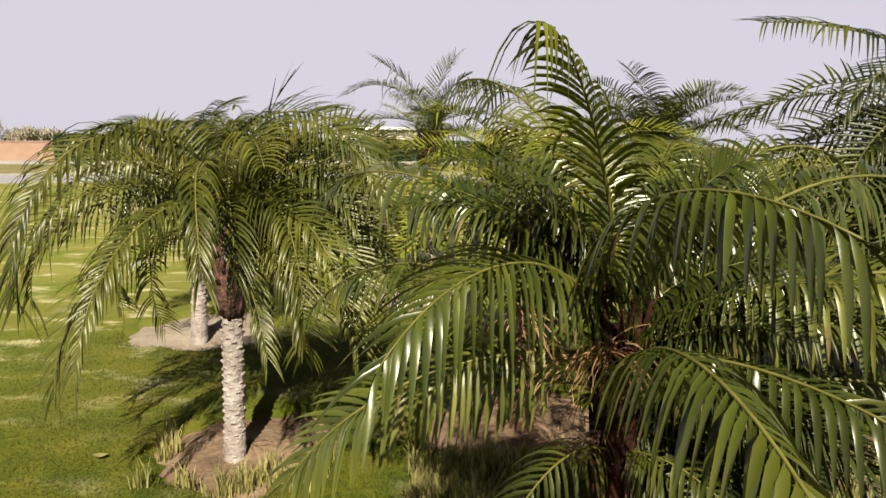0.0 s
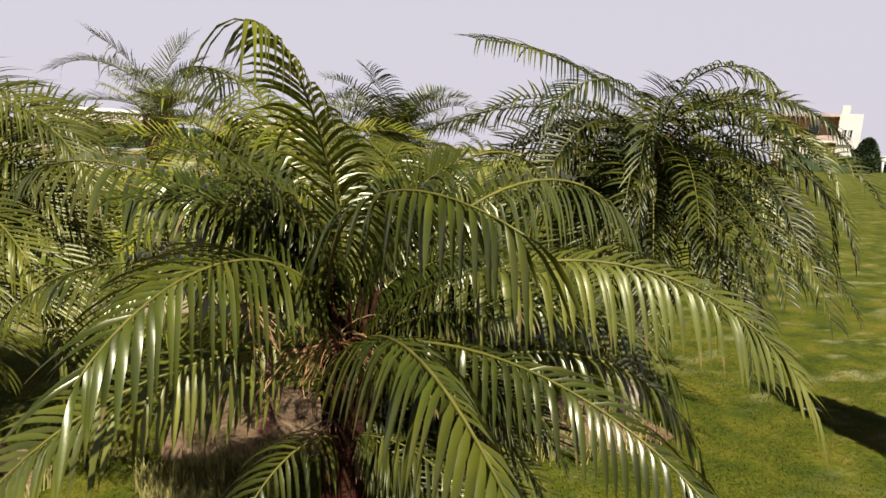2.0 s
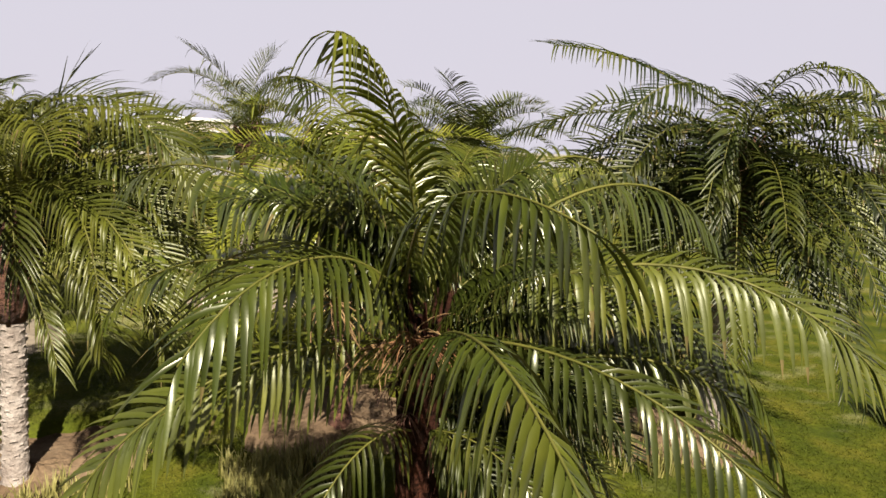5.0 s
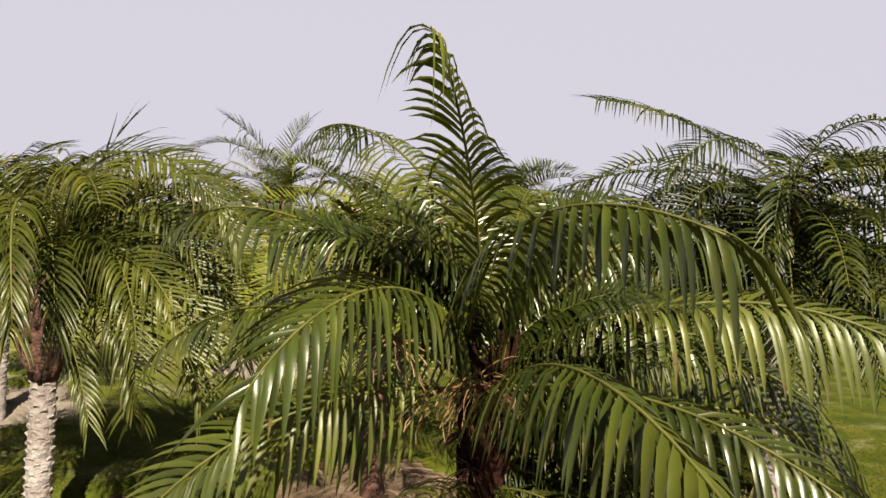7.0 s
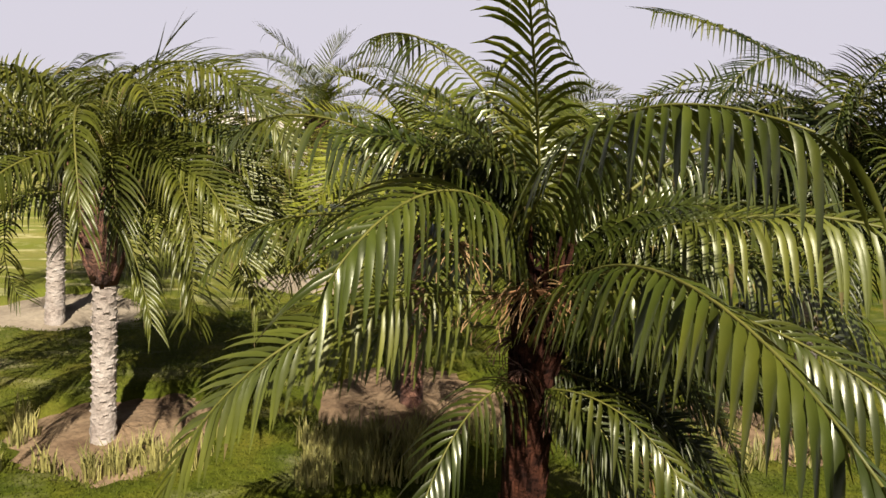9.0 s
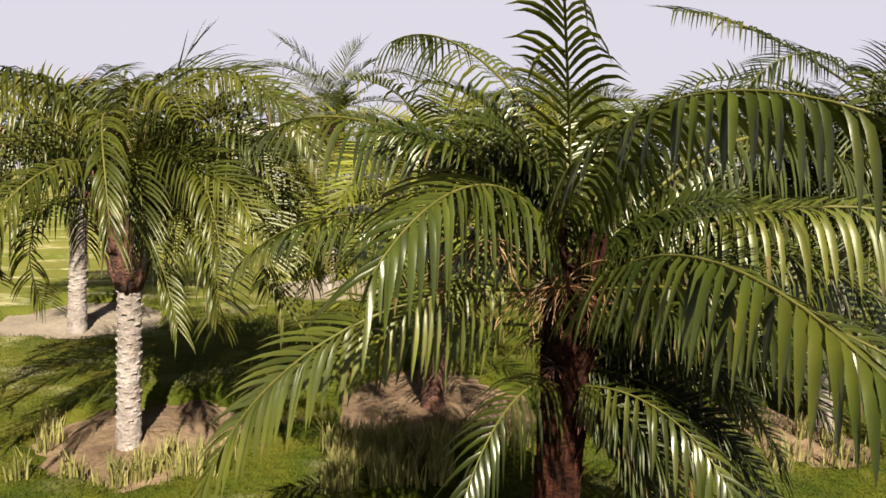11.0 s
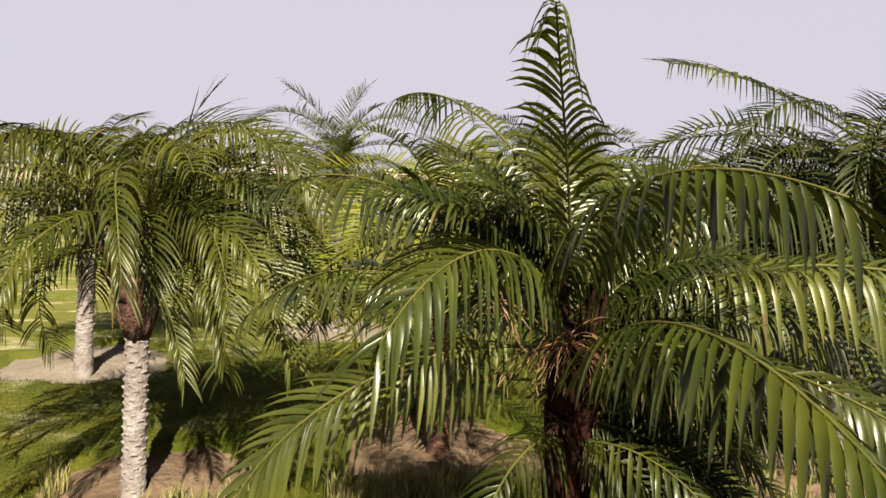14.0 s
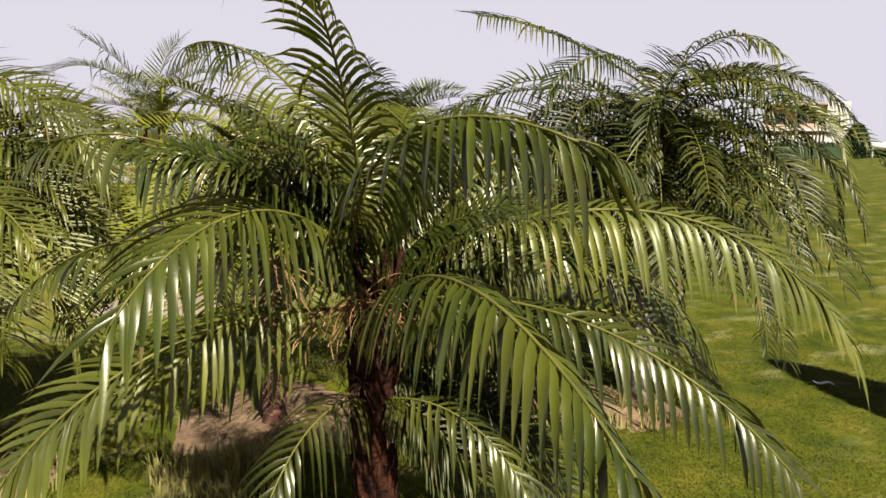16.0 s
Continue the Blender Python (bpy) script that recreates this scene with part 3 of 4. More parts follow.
# the dense palm at the lawn's edge
C_FRONDS = [
    (257, 20, 28, 1.47, -19, 0.25, 0.2, 0.013, -0.098, -0.026), (309, 12, 39, 1.45, 4, 0.2, 0.24, 0.014, -0.084, 0.024), (113, 28, 57, 1.08, 3, 0.19, 0.2, 0.013, -0.067, 0.034),
    (114, 11, 101, 1.58, 2, 0.2, 0.22, 0.013, 0.0, 0.064), (106, -12, 69, 1.45, 3, 0.19, 0.22, 0.013, 0.031, 0.042), (220, 24, 124, 1.25, -15, 0.05, 0.22, 0.015, -0.08, 0.05),
    (203, -20, 20, 1.25, -26, 0.07), (169, -15, 59, 1.2, -2, 0.22), (105, 20, 57, 1.12, 1, 0.30),
    (140, 12, 88, 1.3, 1, 0.07), (158, 20, 95, 1.2, 0, 0.22), (124, -25, 34, 1.2, 0, 0.04), (195, 37, 72, 1.1, -5, 0.22), (232, -18, 52, 1.1, 6, 0.12),
    (262, -8, 58, 1.15, 0, 0.16), (184, -38, 34, 1.0, 5, 0.07), (150, -40, 32, 1.0, -5, 0.04), (92, 0, 66, 1.15, 4, 0.22), (218, 22, 85, 1.1, 8, 0.22),
    (248, 30, 78, 1.2, -6, 0.22), (118, 34, 95, 1.2, 5, 0.2), (272, 4, 62, 1.2, 4, 0.17)]
# the feathery palm behind
D_FRONDS = [
    (249, 64, 40, 0.86, 0, 0.15, 0.25, 0.0085, 0.061, -0.01), (298, 44, 72, 1.16, 3, 0.27, 0.25, 0.0085), (49, 87, 45, 0.79, 1, 0.14, 0.25, 0.0085), (122, 46, 81, 1.05, 0, 0.24, 0.25, 0.0085),
    (114, 23, 57, 1.02, 1, 0.16, 0.25, 0.0085), (240, 20, 60, 1.0, 0, 0.14, 0.25, 0.0085), (340, 55, 70, 1.0, 0, 0.14, 0.25, 0.0085), (180, 35, 80, 0.9, 0, 0.14, 0.25, 0.0085)]
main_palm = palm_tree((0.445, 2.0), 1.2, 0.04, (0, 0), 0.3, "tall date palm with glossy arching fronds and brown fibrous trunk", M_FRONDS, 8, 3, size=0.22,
                      width=0.0115, droop=6.0, count=44, length=0.95, gap=0.0205, vee=28, arch=1.1, avoid=((100, 338),), bark=BOOTS_SHADED, young=0, dry=0, rises=(8, 50), bends=(120, 100), picked=(0, 1, 2),
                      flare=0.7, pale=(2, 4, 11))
frond(main_palm, (-0.049, 0.016, 1.229), 192, 55, 75, 0.86, -37, size=0.165, width=0.0155, droop=6.0, count=36, seed=76, pick=True, vee=28, spread=58, arch=1.1,
      tips=(1.1, 0.9), end=1.05)
frond(main_palm, (-0.01, 0.03, 1.34), 210, 67, 77, 0.82, -14, size=0.155, width=0.0105, droop=4.2, count=32, seed=77, vee=14, spread=42, start=0.06, mat=LEAF_LIGHT,
      tips=(0.15, 1.0), arch=1.6, end=1.35, label="upright yellow-green young frond arching over")
heart(main_palm, 1.25, 26, 41, 0.56, 0.14)
heart(main_palm, 0.98, 12, 45, 0.42, 0.11, 60, 110, (-30, 10), LEAF_SHADED, 0.007)
heart(main_palm, 1.16, 20, 43, 0.5, 0.12, 45, 105, (8, 62), LEAF_SHADED, 0.0062)
RNG = random.Random(12)
flower_bunch(main_palm, (-0.04, -0.085, 1.2), (-0.1, -0.25), 0.12, RNG, mat=RUSTY_FLOWER, count=24)
flower_bunch(main_palm, (-0.03, -0.05, 1.2), (-0.6, -0.5), 0.15, RNG, count=22)
flower_bunch(main_palm, (-0.1, -0.02, 1.17), (-0.9, -0.2), 0.15, RNG, count=14)
flower_bunch(main_palm, (-0.22, -0.14, 1.3), (-0.3, -0.5), 0.11, RNG, count=20)
flower_bunch(main_palm, (0.14, -0.02, 1.2), (0.8, -0.4), 0.13, RNG, count=22)
for az, rise, ln, seed in ((74, -8, 0.55, 1), (112, -28, 0.5, 2), (20, -25, 0.6, 6)):
    frond(main_palm, (0.03 * math.sin(radians(az)), 0.03 * math.cos(radians(az)), 1.03), az, rise, 50, ln, 10, 0.13, 0.006, 3.5, 26, 900 + seed, mat=LEAF_DRY, start=0.1,
          label="withered brown hanging frond")
for k in range(5):
    flower_bunch(main_palm, (0.05 * math.cos(k * 1.3), 0.05 * math.sin(k * 1.3), 1.16 - 0.05 * k), (math.cos(k * 1.3), math.sin(k * 1.3)), 0.1, RNG, mat=BOOTS, count=16)
pale_palm = palm_tree((-1.1, 3.66), 1.18, 0.052, (0.03, 0.0), 0.78, "date palm with pale scarred trunk in a brown soil bed", L_FRONDS, 34, 4, length=1.15, size=0.24,
          width=0.0105, count=54, rises=(36, 74), bends=(160, 112), avoid=((150, 272),), young=0, dry=0, flare=2.3, droop=6.5, mat=LEAF_GOLD, vee=40, arch=1.7, picked=(0, 2), gap=0.022)
frond(pale_palm, (0.06, 0, 1.24), 112, 70, 14, 0.7, 0, size=0.22, width=0.0055, droop=0.05, count=4, seed=91, vee=40, spread=14, start=0.72, mat=LEAF_GOLD,
      end=1.0, label="narrow half-folded young frond standing up")
palm_tree((-2.13, 5.54), 1.38, 0.06, (0.05, 0.0), 1.15, "date palm with pale trunk in a sandy bed", [], 28, 5, length=1.0, young=0, rises=(45, 82), bends=(155, 105), size=0.22, droop=4.0,
          dry=1, flare=1.3)
feathery_palm = palm_tree((-0.36, 7.1), 1.65, 0.07, (0.0, 0.0), 1.25, "taller date palm with feathery upright fronds", D_FRONDS, 9, 6, length=0.95, size=0.2, width=0.012, droop=0.7, gap=0.017,
          rises=(5, 30), bends=(90, 70), young=3, stands=1, vee=24, count=40)
heart(feathery_palm, 1.66, 9, 51, 0.6, 0.17, 0, 360, (42, 80), LEAF_LIGHT, 0.0075)
palm_tree((0.4, 4.1), 1.22, 0.06, (0.0, 0.0), 0.85, "yellow-green date palm standing behind the tall one", [], 36, 7, length=1.1, young=6, mat=LEAF_LIGHT, rises=(15, 80), droop=1.8, bark=BOOTS)
edge_palm = palm_tree((2.62, 3.82), 1.64, 0.06, (0.0, 0.0), 1.25, "dense dark green date palm at the lawn's edge", C_FRONDS, 50, 8, length=1.3, size=0.22, width=0.013, young=0, rises=(-32, 42),
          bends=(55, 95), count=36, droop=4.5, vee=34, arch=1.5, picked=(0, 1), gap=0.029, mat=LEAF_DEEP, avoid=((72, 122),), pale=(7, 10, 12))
heart(edge_palm, 1.5, 20, 47, 0.85, 0.2, 0, 360, (-25, 50), LEAF_DEEP, 0.0105)
frond(edge_palm, (-0.06, 0.05, 1.74), 104, 38, 34, 0.74, 4, size=0.24, width=0.011, droop=0.4, count=30, seed=88, vee=26, spread=46, start=0.1, mat=LEAF_LIGHT,
      label="pale green young frond standing up")
palm_tree((1.75, 6.7), 1.46, 0.06, (0.0, 0.0), 1.2, "date palm standing behind the others", [], 40, 9, length=1.12, young=2, rises=(12, 82), bends=(120, 80), vee=28, droop=1.8)


# ---- lawn details ----
def blade_patch(name, spots, mat, label, category, kind, seed, tall, lean=0.5, wide=0.004):
    """Thin three-sided blades of grass at the given spots."""
    rng = np.random.RandomState(seed)
    n = len(spots)
    p = np.array(spots)
    a = rng.uniform(0, 6.283, n)
    h = tall * rng.uniform(0.5, 1.3, n)
    out = np.stack([np.cos(a), np.sin(a), np.zeros(n)], 1)
    side = np.stack([-np.sin(a), np.cos(a), np.zeros(n)], 1) * wide
    ln = rng.uniform(0.1, 1, n)[:, None] * lean
    mid = p + out * (h[:, None] * ln * 0.35) + UP * (h * 0.6)[:, None]
    tip = p + out * (h[:, None] * ln) + UP * (h * 0.95)[:, None]
    v = np.stack([p - side, p + side, mid + side * 0.8, mid - side * 0.8, tip], 1).reshape(-1, 3)
    faces = [f for i in range(n) for f in ((5 * i, 5 * i + 1, 5 * i + 2, 5 * i + 3), (5 * i + 3, 5 * i + 2, 5 * i + 4))]
    return tagged(mesh_object(name, v, faces, mat), label, category, kind=kind)


def scatter_lawn():
    rng = np.random.RandomState(5)
    spots = []
    while len(spots) < 170000:
        d = 1.8 + 4.6 * rng.random_sample() ** 1.15
        a = radians(rng.uniform(-52, 66))
        x, y = 0.1 + d * math.sin(a), 0.65 + d * math.cos(a)
        rim = min(a + 0.91, 1.15 - a, (d - 1.8) * 0.5 + 0.05, (6.4 - d) * 0.3)
        if rng.random_sample() > rim * 4:           # the tufts thin out gradually
            continue
        if bed_depth(x, y) or noise.noise((x * 2.3, y * 2.3, 7.0)) < -0.6:
            continue
        spots.append((x, y, height(x, y) - 0.004))
    blade_patch("lawn_grass", spots, GRASS, "short mown green grass blades", "grass", "stuff", 6, 0.014, 1.6, 0.0024)


scatter_lawn()


def tufts(cx, cy, rx, ry, count, seed, name="grass_tufts"):
    rng = np.random.RandomState(seed)
    spots = []
    for _ in range(count):
        x, y = cx + rng.uniform(-rx, rx), cy + rng.uniform(-ry, ry)
        for _ in range(rng.randint(8, 22)):
            xx, yy = x + rng.normal(0, 0.018), y + rng.normal(0, 0.018)
            spots.append((xx, yy, height(xx, yy) - bed_depth(xx, yy) + 0.005))
    blade_patch(name, spots, GRASS_DRY, "tufts of straw-yellow grass growing at a planting bed", "grass", "stuff", seed + 1, 0.13, 0.5, 0.004)


tufts(-1.0, 3.36, 0.42, 0.1, 26, 21)
tufts(-0.75, 3.55, 0.2, 0.2, 12, 22)
tufts(0.4, 3.62, 0.45, 0.14, 26, 23)
tufts(0.12, 3.36, 0.27, 0.2, 90, 26)
tufts(2.0, 3.45, 0.3, 0.2, 16, 27)
tufts(2.25, 3.6, 0.35, 0.25, 24, 24)
tufts(-1.5, 3.7, 0.06, 0.2, 5, 25)


def paper_scrap():
    bm = bmesh.new()
    bmesh.ops.create_grid(bm, x_segments=6, y_segments=3, size=0.5)
    for v in bm.verts:
        v.co.x *= 0.12
        v.co.y *= 0.035
        v.co.z = 0.012 + 0.008 * math.sin(v.co.x * 60) + 0.02 * abs(v.co.y)
    bmesh.ops.solidify(bm, geom=bm.faces[:], thickness=0.002)
    ob = part("paper_scrap", bm, PAPER)
    ob.matrix_world = pose(3.82, 3.51, height(3.82, 3.51) + 0.012, 0, 0, -35)
    tagged(ob, "crumpled white paper scrap lying on the lawn", "litter")


paper_scrap()


def fallen_leaf(x, y, turn):
    bm = bmesh.new()
    bmesh.ops.create_grid(bm, x_segments=8, y_segments=4, size=0.5)
    for v in bm.verts:
        u = v.co.x * 2
        v.co.y *= 0.045 * (1 - u * u * 0.92)
        v.co.x *= 0.075
        v.co.z = 0.016 + 0.012 * u * u + 0.25 * abs(v.co.y)
    bmesh.ops.solidify(bm, geom=bm.faces[:], thickness=0.001)
    ob = part("fallen_leaf", bm, GRASS_DRY)
    ob.matrix_world = pose(x, y, height(x, y) + 0.002, 0, 8, turn)
    tagged(ob, "small curled straw-yellow leaf lying on the lawn", "leaf")


fallen_leaf(-1.75, 3.54, 25)


# ---- clipped shrubs ----
def leafy_surface(points, normals, rng, size):
    """Small leaf quads standing on a surface."""
    verts, faces = [], []
    for p, nrm in zip(points, normals):
        for _ in range(2):
            d = (Vector(nrm) + Vector((rng.gauss(0, 0.5), rng.gauss(0, 0.5), rng.gauss(0.2, 0.5)))).normalized()
            t = d.cross(Vector((rng.gauss(0, 1), rng.gauss(0, 1), rng.gauss(0, 1)))).normalized()
            q = Vector(p) + Vector((rng.gauss(0, 0.4), rng.gauss(0, 0.4), rng.gauss(0, 0.4))) * size
            k = len(verts)
            verts += [q - t * size * 0.3, q + t * size * 0.3, q + d * size + t * size * 0.15, q + d * size - t * size * 0.15]
            faces.append((k, k + 1, k + 2, k + 3))
    return verts, faces


def cone_shrub(x, y, tall, radius, label, seed, size=0.05, count=3500):
    rng = random.Random(seed)
    shrub = thing("cone_shrub", (x, y, height(x, y)), label, "shrub", "clipped evergreen shrubs")
    rows, sides, verts, faces = 14, 20, [], []
    prof = lambda u: radius * (0.75 + 0.25 * math.sin(min(1, u * 3) * 1.57)) * (1 - u ** 2.2) ** 0.75 + 0.01
    for r in range(rows + 1):
        u = r / rows
        for k in range(sides):
            q = 2 * math.pi * k / sides
            rr = prof(u) * 0.93 * (1 + rng.uniform(-0.05, 0.05))
            verts.append((rr * math.cos(q), rr * math.sin(q), 0.08 + u * (tall - 0.08)))
    for r in range(rows):
        for k in range(sides):
            a0, a1 = r * sides + k, r * sides + (k + 1) % sides
            faces.append((a0, a1, a1 + sides, a0 + sides))
    mesh_object("shrub_body", verts, faces, HEDGE, shrub)
    pts, nr = [], []
    for _ in range(count):
        u, q = rng.random(), rng.uniform(0, 6.283)
        pts.append((prof(u) * math.cos(q), prof(u) * math.sin(q), 0.08 + u * (tall - 0.08)))
        nr.append((math.cos(q), math.sin(q), 0.3))
    v, f = leafy_surface(pts, nr, rng, size)
    tagged(mesh_object("foliage", v, f, HEDGE, shrub), kind="stuff")
    v, f = tube([(0, 0, -0.1), (0, 0, 0.25)], [0.05, 0.045], 8)
    mesh_object("trunk", v, f, TRUNK_FAR, shrub)


cone_shrub(4.22, 1.2, 2.57, 0.37, "clipped dark green conical evergreen shrub on the lawn", 31)
cone_shrub(36.3, 28.0, 1.95, 0.62, "dark green bullet-shaped clipped shrub beside the villa", 32, 0.12, 2500)


def hedge_block(x0, y0, x1, y1, deep, tall, label, seed):
    rng = random.Random(seed)
    ln = math.hypot(x1 - x0, y1 - y0)
    hedge = thing("hedge", ((x0 + x1) / 2, (y0 + y1) / 2, height((x0 + x1) / 2, (y0 + y1) / 2)), label, "hedge", "clipped hedges")
    hedge.rotation_euler = (0, 0, math.atan2(y1 - y0, x1 - x0))
    bm = bmesh.new()
    box(bm, -ln / 2, -deep / 2, -0.1, ln / 2, deep / 2, tall, 0.08)
    part("hedge_body", bm, HEDGE, hedge)
    pts, nr = [], []
    for _ in range(int(420 * ln)):
        u = rng.uniform(-ln / 2, ln / 2)
        if rng.random() < 0.65:
            pts.append((u, -deep / 2, rng.uniform(0, tall))); nr.append((0, -1, 0.2))
        else:
            pts.append((u, rng.uniform(-deep / 2, deep / 2), tall)); nr.append((0, 0, 1))
    v, f = leafy_surface(pts, nr, rng, 0.14)
    tagged(mesh_object("foliage", v, f, HEDGE, hedge), kind="stuff")


hedge_block(34.9, 27.7, 32.6, 30.4, 1.0, 0.75, "low dark green shrubs along the lawn before the villa", 35)
hedge_block(56.0, 43.0, 66.0, 28.2, 1.2, 0.8, "low olive scrub along the far edge of the lawn", 36)
hedge_block(-31.0, 46.2, -26.0, 47.9, 1.6, 2.0, "dark green boxy clipped hedge by the road", 33)
hedge_block(-15.0, 50.0, 12.0, 58.0, 1.6, 1.7, "long dark green hedge in front of a pale building", 34)


# ---- road and earth wall ----
def strip(name, x0, y0, x1, y1, width, z, mat, label, category, thick=0.1):
    d = Vector((x1 - x0, y1 - y0, 0))
    side = Vector((-d.y, d.x, 0)).normalized() * width / 2
    bm = bmesh.new()
    n, rows = 60, []
    for i in range(n + 1):
        c = Vector((x0, y0, 0)) + d * i / n
        row = []
        for k in (-1, 1):
            p = c + side * k
            row += [bm.verts.new((p.x, p.y, height(p.x, p.y) + z)), bm.verts.new((p.x, p.y, height(p.x, p.y) + z - thick))]
        rows.append(row)
    for r0, r1 in zip(rows, rows[1:]):
        bm.faces.new((r0[0], r0[2], r1[2], r1[0]))
        bm.faces.new((r0[0], r1[0], r1[1], r0[1]))
        bm.faces.new((r0[2], r0[3], r1[3], r1[2]))
    bmesh.ops.recalc_face_normals(bm, faces=bm.faces[:])
    tagged(part(name, bm, mat), label, category, kind="structure")


strip("road", -75, 8.6, 45, 47.6, 6.0, 0.03, ASPHALT, "grey asphalt road beyond the lawn", "road", 0.2)
strip("dry_verge", -95, 14.6, 40, 59.6, 15.0, 0.05, DRY_TURF, "dry patchy grass verge beyond the road", "verge", 0.3)
strip("kerb", -75, 12.6, 45, 51.6, 0.2, 0.05, KERB, "pale concrete kerb along the road", "kerb", 0.3)


def wall_run(x0, y0, x1, y1, tall, deep, mat, label):
    bm = bmesh.new()
    ln = math.hypot(x1 - x0, y1 - y0)
    box(bm, 0, -deep / 2, -0.6, ln, deep / 2, tall, 0.04)
    box(bm, 0, -deep / 2 - 0.05, tall, ln, deep / 2 + 0.05, tall + 0.08)
    ob = part("wall_far", bm, mat)
    ob.matrix_world = pose(x0, y0, height((x0 + x1) / 2, (y0 + y1) / 2), 0, 0, math.degrees(math.atan2(y1 - y0, x1 - x0)))
    tagged(ob, label, "wall", kind="structure")


wall_run(-95, 27, 40, 72, 1.55, 0.4, EARTH_WALL, "long low terracotta-coloured boundary wall")
strip("pale_verge", -95, 22.5, 40, 67.5, 1.6, 0.25, KERB, "pale concrete strip along the foot of the boundary wall", "verge", 0.3)


# ---- street lamps ----
def double_lamp(x, y, tall, label):
    lamp = thing("street_lamp", (x, y, height(x, y)), label, "street lamp", "street lamps")
    v, f = tube([(0, 0, -0.2), (0, 0, 0.5), (0, 0, tall * 0.6), (0, 0, tall)], [0.085, 0.065, 0.05, 0.035], 10)
    mesh_object("pole", v, f, METAL, lamp, smooth=True)
    v, f = tube([(0, 0, -0.05), (0, 0, 0.35)], [0.17, 0.14], 10)
    mesh_object("base", v, f, METAL, lamp)
    for s in (-1, 1):
        v, f = tube([(0, 0, tall - 0.55), (0.28 * s, 0, tall - 0.3), (0.48 * s, 0, tall - 0.22), (0.78 * s, 0, tall - 0.12)], [0.026] * 4, 6)
        mesh_object("arm", v, f, METAL, lamp, smooth=True)
        bm = bmesh.new()
        box(bm, -0.32, -0.09, -0.03, 0.32, 0.09, 0.04, 0.025)
        head = part("lamp_head", bm, METAL, lamp)
        head.matrix_local = pose(1.06 * s, 0, tall - 0.05, 0, -9 * s, 0)
    lamp.rotation_euler = (0, 0, radians(42))


double_lamp(-26.95, 30.1, 6.8, "dark metal street lamp with two outstretched arms beside the road")


def single_lamp(x, y, tall, label):
    lamp = thing("street_lamp", (x, y, height(x, y)), label, "street lamp", "street lamps")
    v, f = tube([(0, 0, -0.2), (0, 0, tall * 0.5), (0, 0, tall)], [0.07, 0.055, 0.045], 10)
    mesh_object("pole", v, f, METAL, lamp, smooth=True)
    bm = bmesh.new()
    box(bm, -0.1, -0.13, 0, 0.22, 0.13, 0.1, 0.03)
    head = part("lamp_head", bm, METAL, lamp)
    head.matrix_local = pose(0.05, 0, tall, 0, 12, 0)
    lamp.rotation_euler = (0, 0, radians(-38))


single_lamp(37.3, 26.0, 4.1, "slim dark lamp post with a small head on the lawn")


# ---- rocks and horse figure ----
def boulder(x, y, w, d, h, seed, label, mat):
    bm = bmesh.new()
    bmesh.ops.create_icosphere(bm, subdivisions=3, radius=1)
    for v in bm.verts:
        k = 1 + 0.35 * noise.noise(v.co * 1.3 + Vector((seed, 0, 0))) + 0.12 * noise.noise(v.co * 4 + Vector((seed, 3, 0)))
        v.co = Vector((v.co.x * w / 2 * k, v.co.y * d / 2 * k, max(-0.4, v.co.z) * h * k))
    ob = part("boulder", bm, mat, smooth=True)
    ob.location = (x, y, height(x, y))
    tagged(ob, label, "rock", "rocks on the lawn")


boulder(21.85, 14.98, 0.66, 0.5, 0.2, 1, "dark weathered boulder lying on the lawn", ROCK)
boulder(22.06, 14.64, 0.42, 0.34, 0.22, 5, "pale boulder lying beside a dark one", ROCK_PALE)
boulder(22.32, 14.27, 0.55, 0.42, 0.19, 9, "dark low boulder on the lawn", ROCK)
boulder(22.56, 14.16, 0.24, 0.2, 0.27, 13, "small pale boulder on the lawn", ROCK_PALE)


# plain headless shape standing in for a white horse on the lawn
def horse_figure():
    x, y = 39.4, 28.7
    bm = bmesh.new()
    bmesh.ops.create_uvsphere(bm, u_segments=18, v_segments=10, radius=1, matrix=Matrix.LocRotScale((0, 0, 0.75), None, (0.6, 0.2, 0.24)))
    for px, py in ((-0.42, -0.09), (-0.38, 0.09), (0.38, -0.09), (0.42, 0.09)):
        bmesh.ops.create_cone(bm, segments=10, radius1=0.05, radius2=0.08, depth=0.7, cap_ends=True, matrix=Matrix.Translation((px, py, 0.33)))
    ob = part("horse_figure", bm, WHITE, smooth=True)
    ob.matrix_world = pose(x, y, height(x, y), 0, 0, -50)
    tagged(ob, "plain white rounded headless horse figure on four legs", "sculpture")


horse_figure()


# ---- buildings ----
def window(parent, x, y, z, w, h, deep=0.12):
    bm = bmesh.new()
    box(bm, x - w / 2 - 0.07, y - 0.05, z - 0.07, x - w / 2, y + deep, z + h + 0.07)
    box(bm, x + w / 2, y - 0.05, z - 0.07, x + w / 2 + 0.07, y + deep, z + h + 0.07)
    box(bm, x - w / 2, y - 0.05, z + h, x + w / 2, y + deep, z + h + 0.07)
    box(bm, x - w / 2, y - 0.08, z - 0.07, x + w / 2, y + deep, z)
    fr = part("window", bm, WHITE, parent)
    bm = bmesh.new()
    box(bm, x - w / 2, y - 0.01, z, x + w / 2, y + 0.03, z + h)
    part("pane", bm, GLASS_DARK, fr)


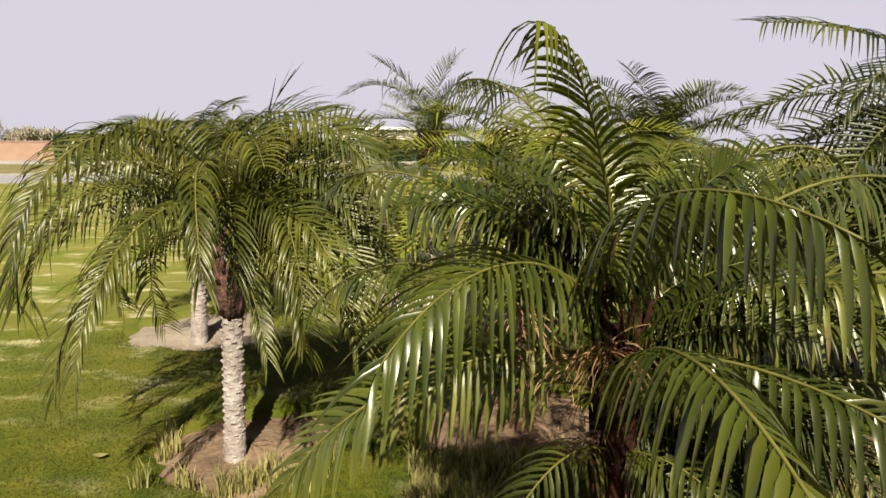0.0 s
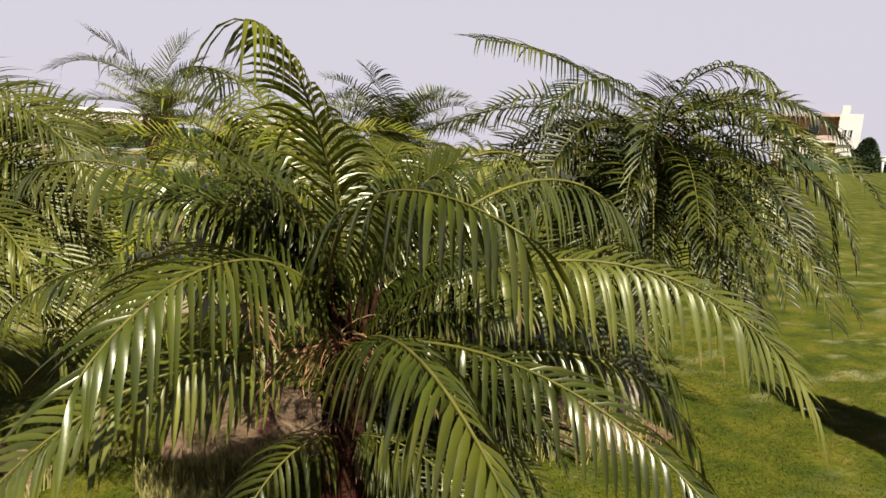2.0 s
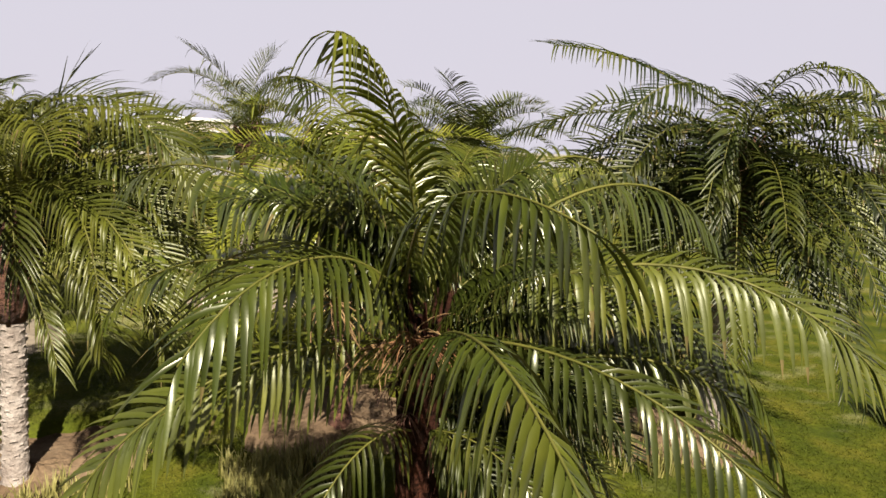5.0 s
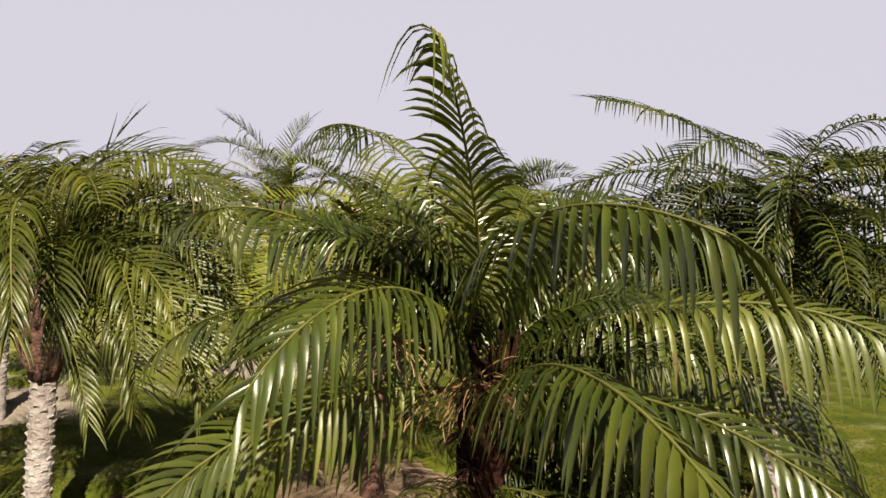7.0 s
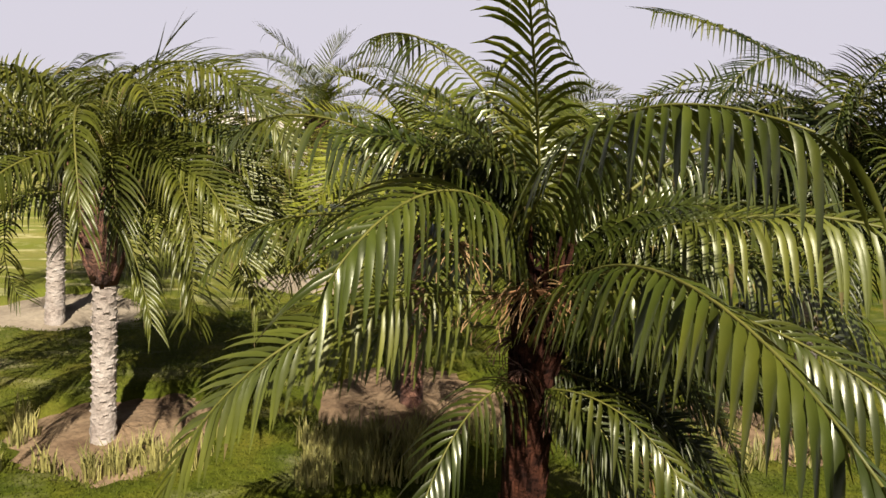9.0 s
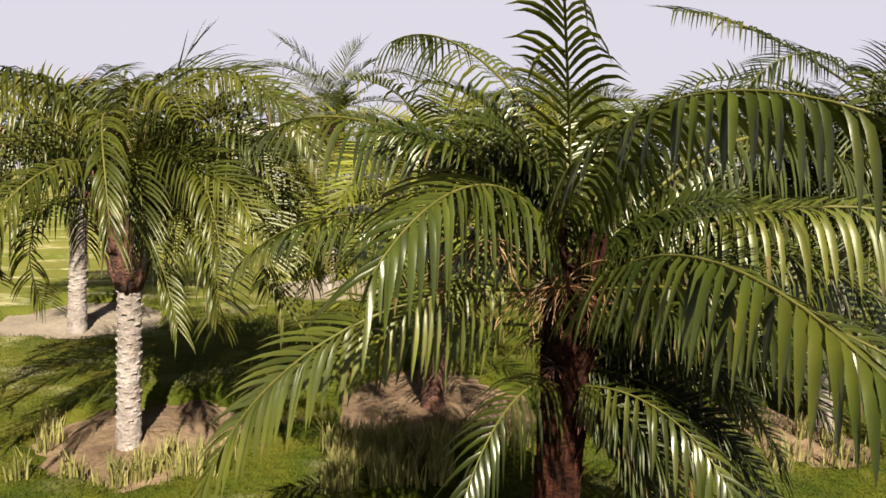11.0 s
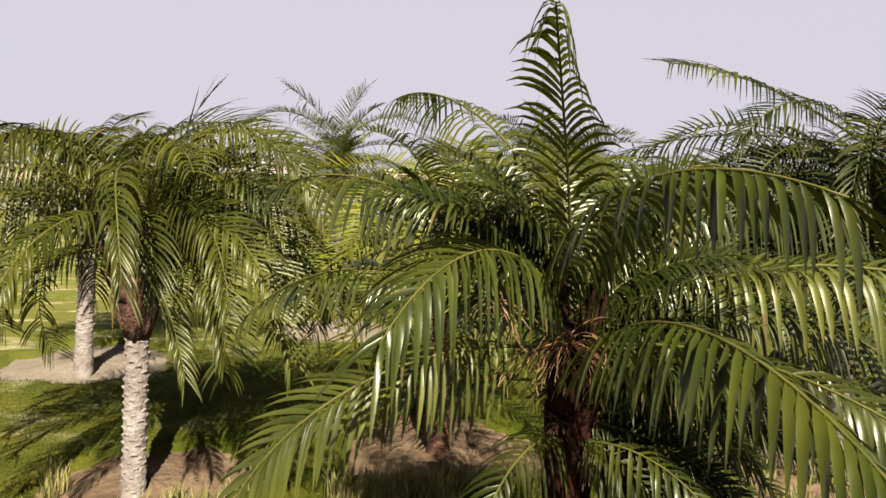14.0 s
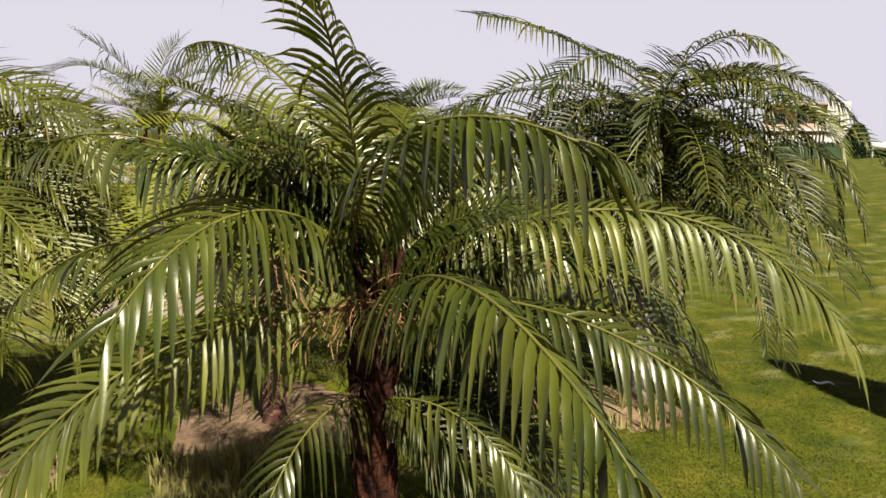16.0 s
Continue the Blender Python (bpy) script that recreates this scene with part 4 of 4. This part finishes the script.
def villa():
    x, y = 71.2, 58.6
    v = thing("villa", (x, y, 2.2), "white and orange two-storey villa with a flat roof and a balcony", "house")
    v.rotation_euler = (0, 0, radians(-51))
    bm = bmesh.new()
    box(bm, 0, -0.6, -1, 2.4, 8, 5.9, 0.03)
    part("stair_tower", bm, WHITE, v, "plain white rendered tower")
    bm = bmesh.new()
    box(bm, 0.1, -0.5, 5.9, 1.0, 1.0, 6.9, 0.03)
    part("roof_tank_housing", bm, WHITE, v)
    bm = bmesh.new()
    box(bm, -7, 1.6, -1, -0.003, 8, 5.5)
    part("wall", bm, ORANGE, v, "orange rendered wall")
    bm = bmesh.new()
    box(bm, -7.2, -0.9, 5.5, -0.01, 8.1, 5.85, 0.03)
    part("roof", bm, PINK, v, "overhanging flat roof slab")
    bm = bmesh.new()
    box(bm, -7, -0.6, 2.4, -0.01, 1.59, 2.65)
    part("balcony_floor", bm, WHITE, v)
    for i in range(18):
        bm = bmesh.new()
        box(bm, -0.2 - 0.38 * i, -0.6, 0.0, -0.38 - 0.38 * i, -0.5, 1.9)
        part("fence_board", bm, WHITE, v)
    bm = bmesh.new()
    box(bm, -7, -0.58, 2.65, -0.01, -0.5, 3.3)
    part("balcony_rail", bm, PINK, v)
    for wx in (-2.6, -5.4):
        window(v, wx, 1.55, 3.2, 1.1, 1.5)
    for wx in (0.8, 1.4):
        window(v, wx, -0.64, 3.1, 0.22, 0.9)
    bm = bmesh.new()
    box(bm, 0.2, -0.75, 2.1, 1.4, -0.6, 2.25)
    part("ledge", bm, DARK_WALL, v)


villa()


def plain_house(x, y, z, w, d, h, turn, mat, label, rows, cols, roof=WHITE):
    hse = thing("house", (x, y, z), label, "house", "far buildings")
    hse.rotation_euler = (0, 0, radians(turn))
    bm = bmesh.new()
    box(bm, -w / 2, 0, -3.0, w / 2, d, h)
    part("wall", bm, mat, hse)
    bm = bmesh.new()
    box(bm, -w / 2 - 0.25, -0.25, h, w / 2 + 0.25, d + 0.25, h + 0.3, 0.03)
    part("roof", bm, roof, hse)
    for r in range(rows):
        for c in range(cols):
            window(hse, -w / 2 + w * (c + 0.5) / cols, -0.04, 0.9 + r * 3.0, w / cols * 0.38, 1.2)


plain_house(-9.5, 66.0, 0.0, 9, 8, 3.0, 8, HAZE_WALL, "low pale grey building behind a hedge", 1, 4)
plain_house(6.0, 72.0, 0.2, 9, 8, 2.8, 5, PINK, "low pale pink building behind the palms", 1, 5)
plain_house(109.8, 71.6, 3.5, 4.6, 5, 1.7, -56, DARK_WALL, "dark-walled low house beyond the lawn", 1, 2, DARK_WALL)
plain_house(168.1, 109.3, 3.5, 5.0, 4, 5.6, -56, HAZE_GREY_WALL, "grey two-storey house far beyond the lawn", 1, 2, DARK_WALL)
plain_house(122.5, 87.3, 2.3, 12.0, 5, 1.9, -54, HAZE_WALL, "low pink outbuilding far beyond the lawn", 1, 4)


# ---- far trees ----
def far_tree(x, y, tall, spread, seed, label, leaves=130, leaf=0.22, thick=1.0):
    rng = random.Random(seed)
    t = thing("tree", (x, y, height(x, y)), label, "tree", "far dry trees")
    pieces = [tube([(0, 0, -0.3), (0.1, 0, tall * 0.3), (0.0, 0.1, tall * 0.55)], [0.2 * thick, 0.14 * thick, 0.09 * thick], 7)]
    tips = []
    for i in range(9):
        a = i * 2.4
        r = spread * rng.uniform(0.3, 0.8)
        tip = (math.cos(a) * r, math.sin(a) * r, tall * rng.uniform(0.55, 0.9))
        pieces.append(tube([(0, 0, tall * rng.uniform(0.25, 0.5)), (tip[0] * 0.5, tip[1] * 0.5, tip[2] * 0.8), tip], [0.08 * thick, 0.05 * thick, 0.02 * thick], 5))
        tips.append(tip)
    v, f = merge(pieces)
    mesh_object("trunk", v, f, TRUNK_FAR, t)
    pts, nr = [], []
    for tip in tips:
        k = rng.uniform(0.25, 0.5) * spread
        for _ in range(leaves):
            p = Vector((rng.gauss(0, 0.5), rng.gauss(0, 0.5), rng.gauss(0, 0.3))) * k
            pts.append(Vector(tip) + p); nr.append((0, 0, 1))
    v, f = leafy_surface(pts, nr, rng, leaf)
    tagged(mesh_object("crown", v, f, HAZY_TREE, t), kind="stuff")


far_tree(-44.2, 56.0, 3.9, 1.7, 1, "grey-brown haze-paled tree behind the boundary wall", 110, 0.15)
far_tree(-42.6, 58.0, 2.7, 1.9, 2, "low haze-paled olive tree behind the boundary wall", 70)
far_tree(-40.6, 59.5, 2.5, 1.8, 3, "low haze-paled olive tree behind the boundary wall", 70)
far_tree(-53.6, 53.0, 2.3, 1.3, 4, "small haze-paled grey tree behind the boundary wall")
far_tree(-39.4, 61.0, 2.2, 1.6, 6, "low haze-paled shrub-like tree behind the boundary wall", 70)
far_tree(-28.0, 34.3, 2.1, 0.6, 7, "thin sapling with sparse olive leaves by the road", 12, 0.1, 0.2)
far_tree(-28.4, 31.0, 1.5, 0.6, 8, "scrubby haze-paled sapling beside the lamp post", 16, 0.1, 0.2)
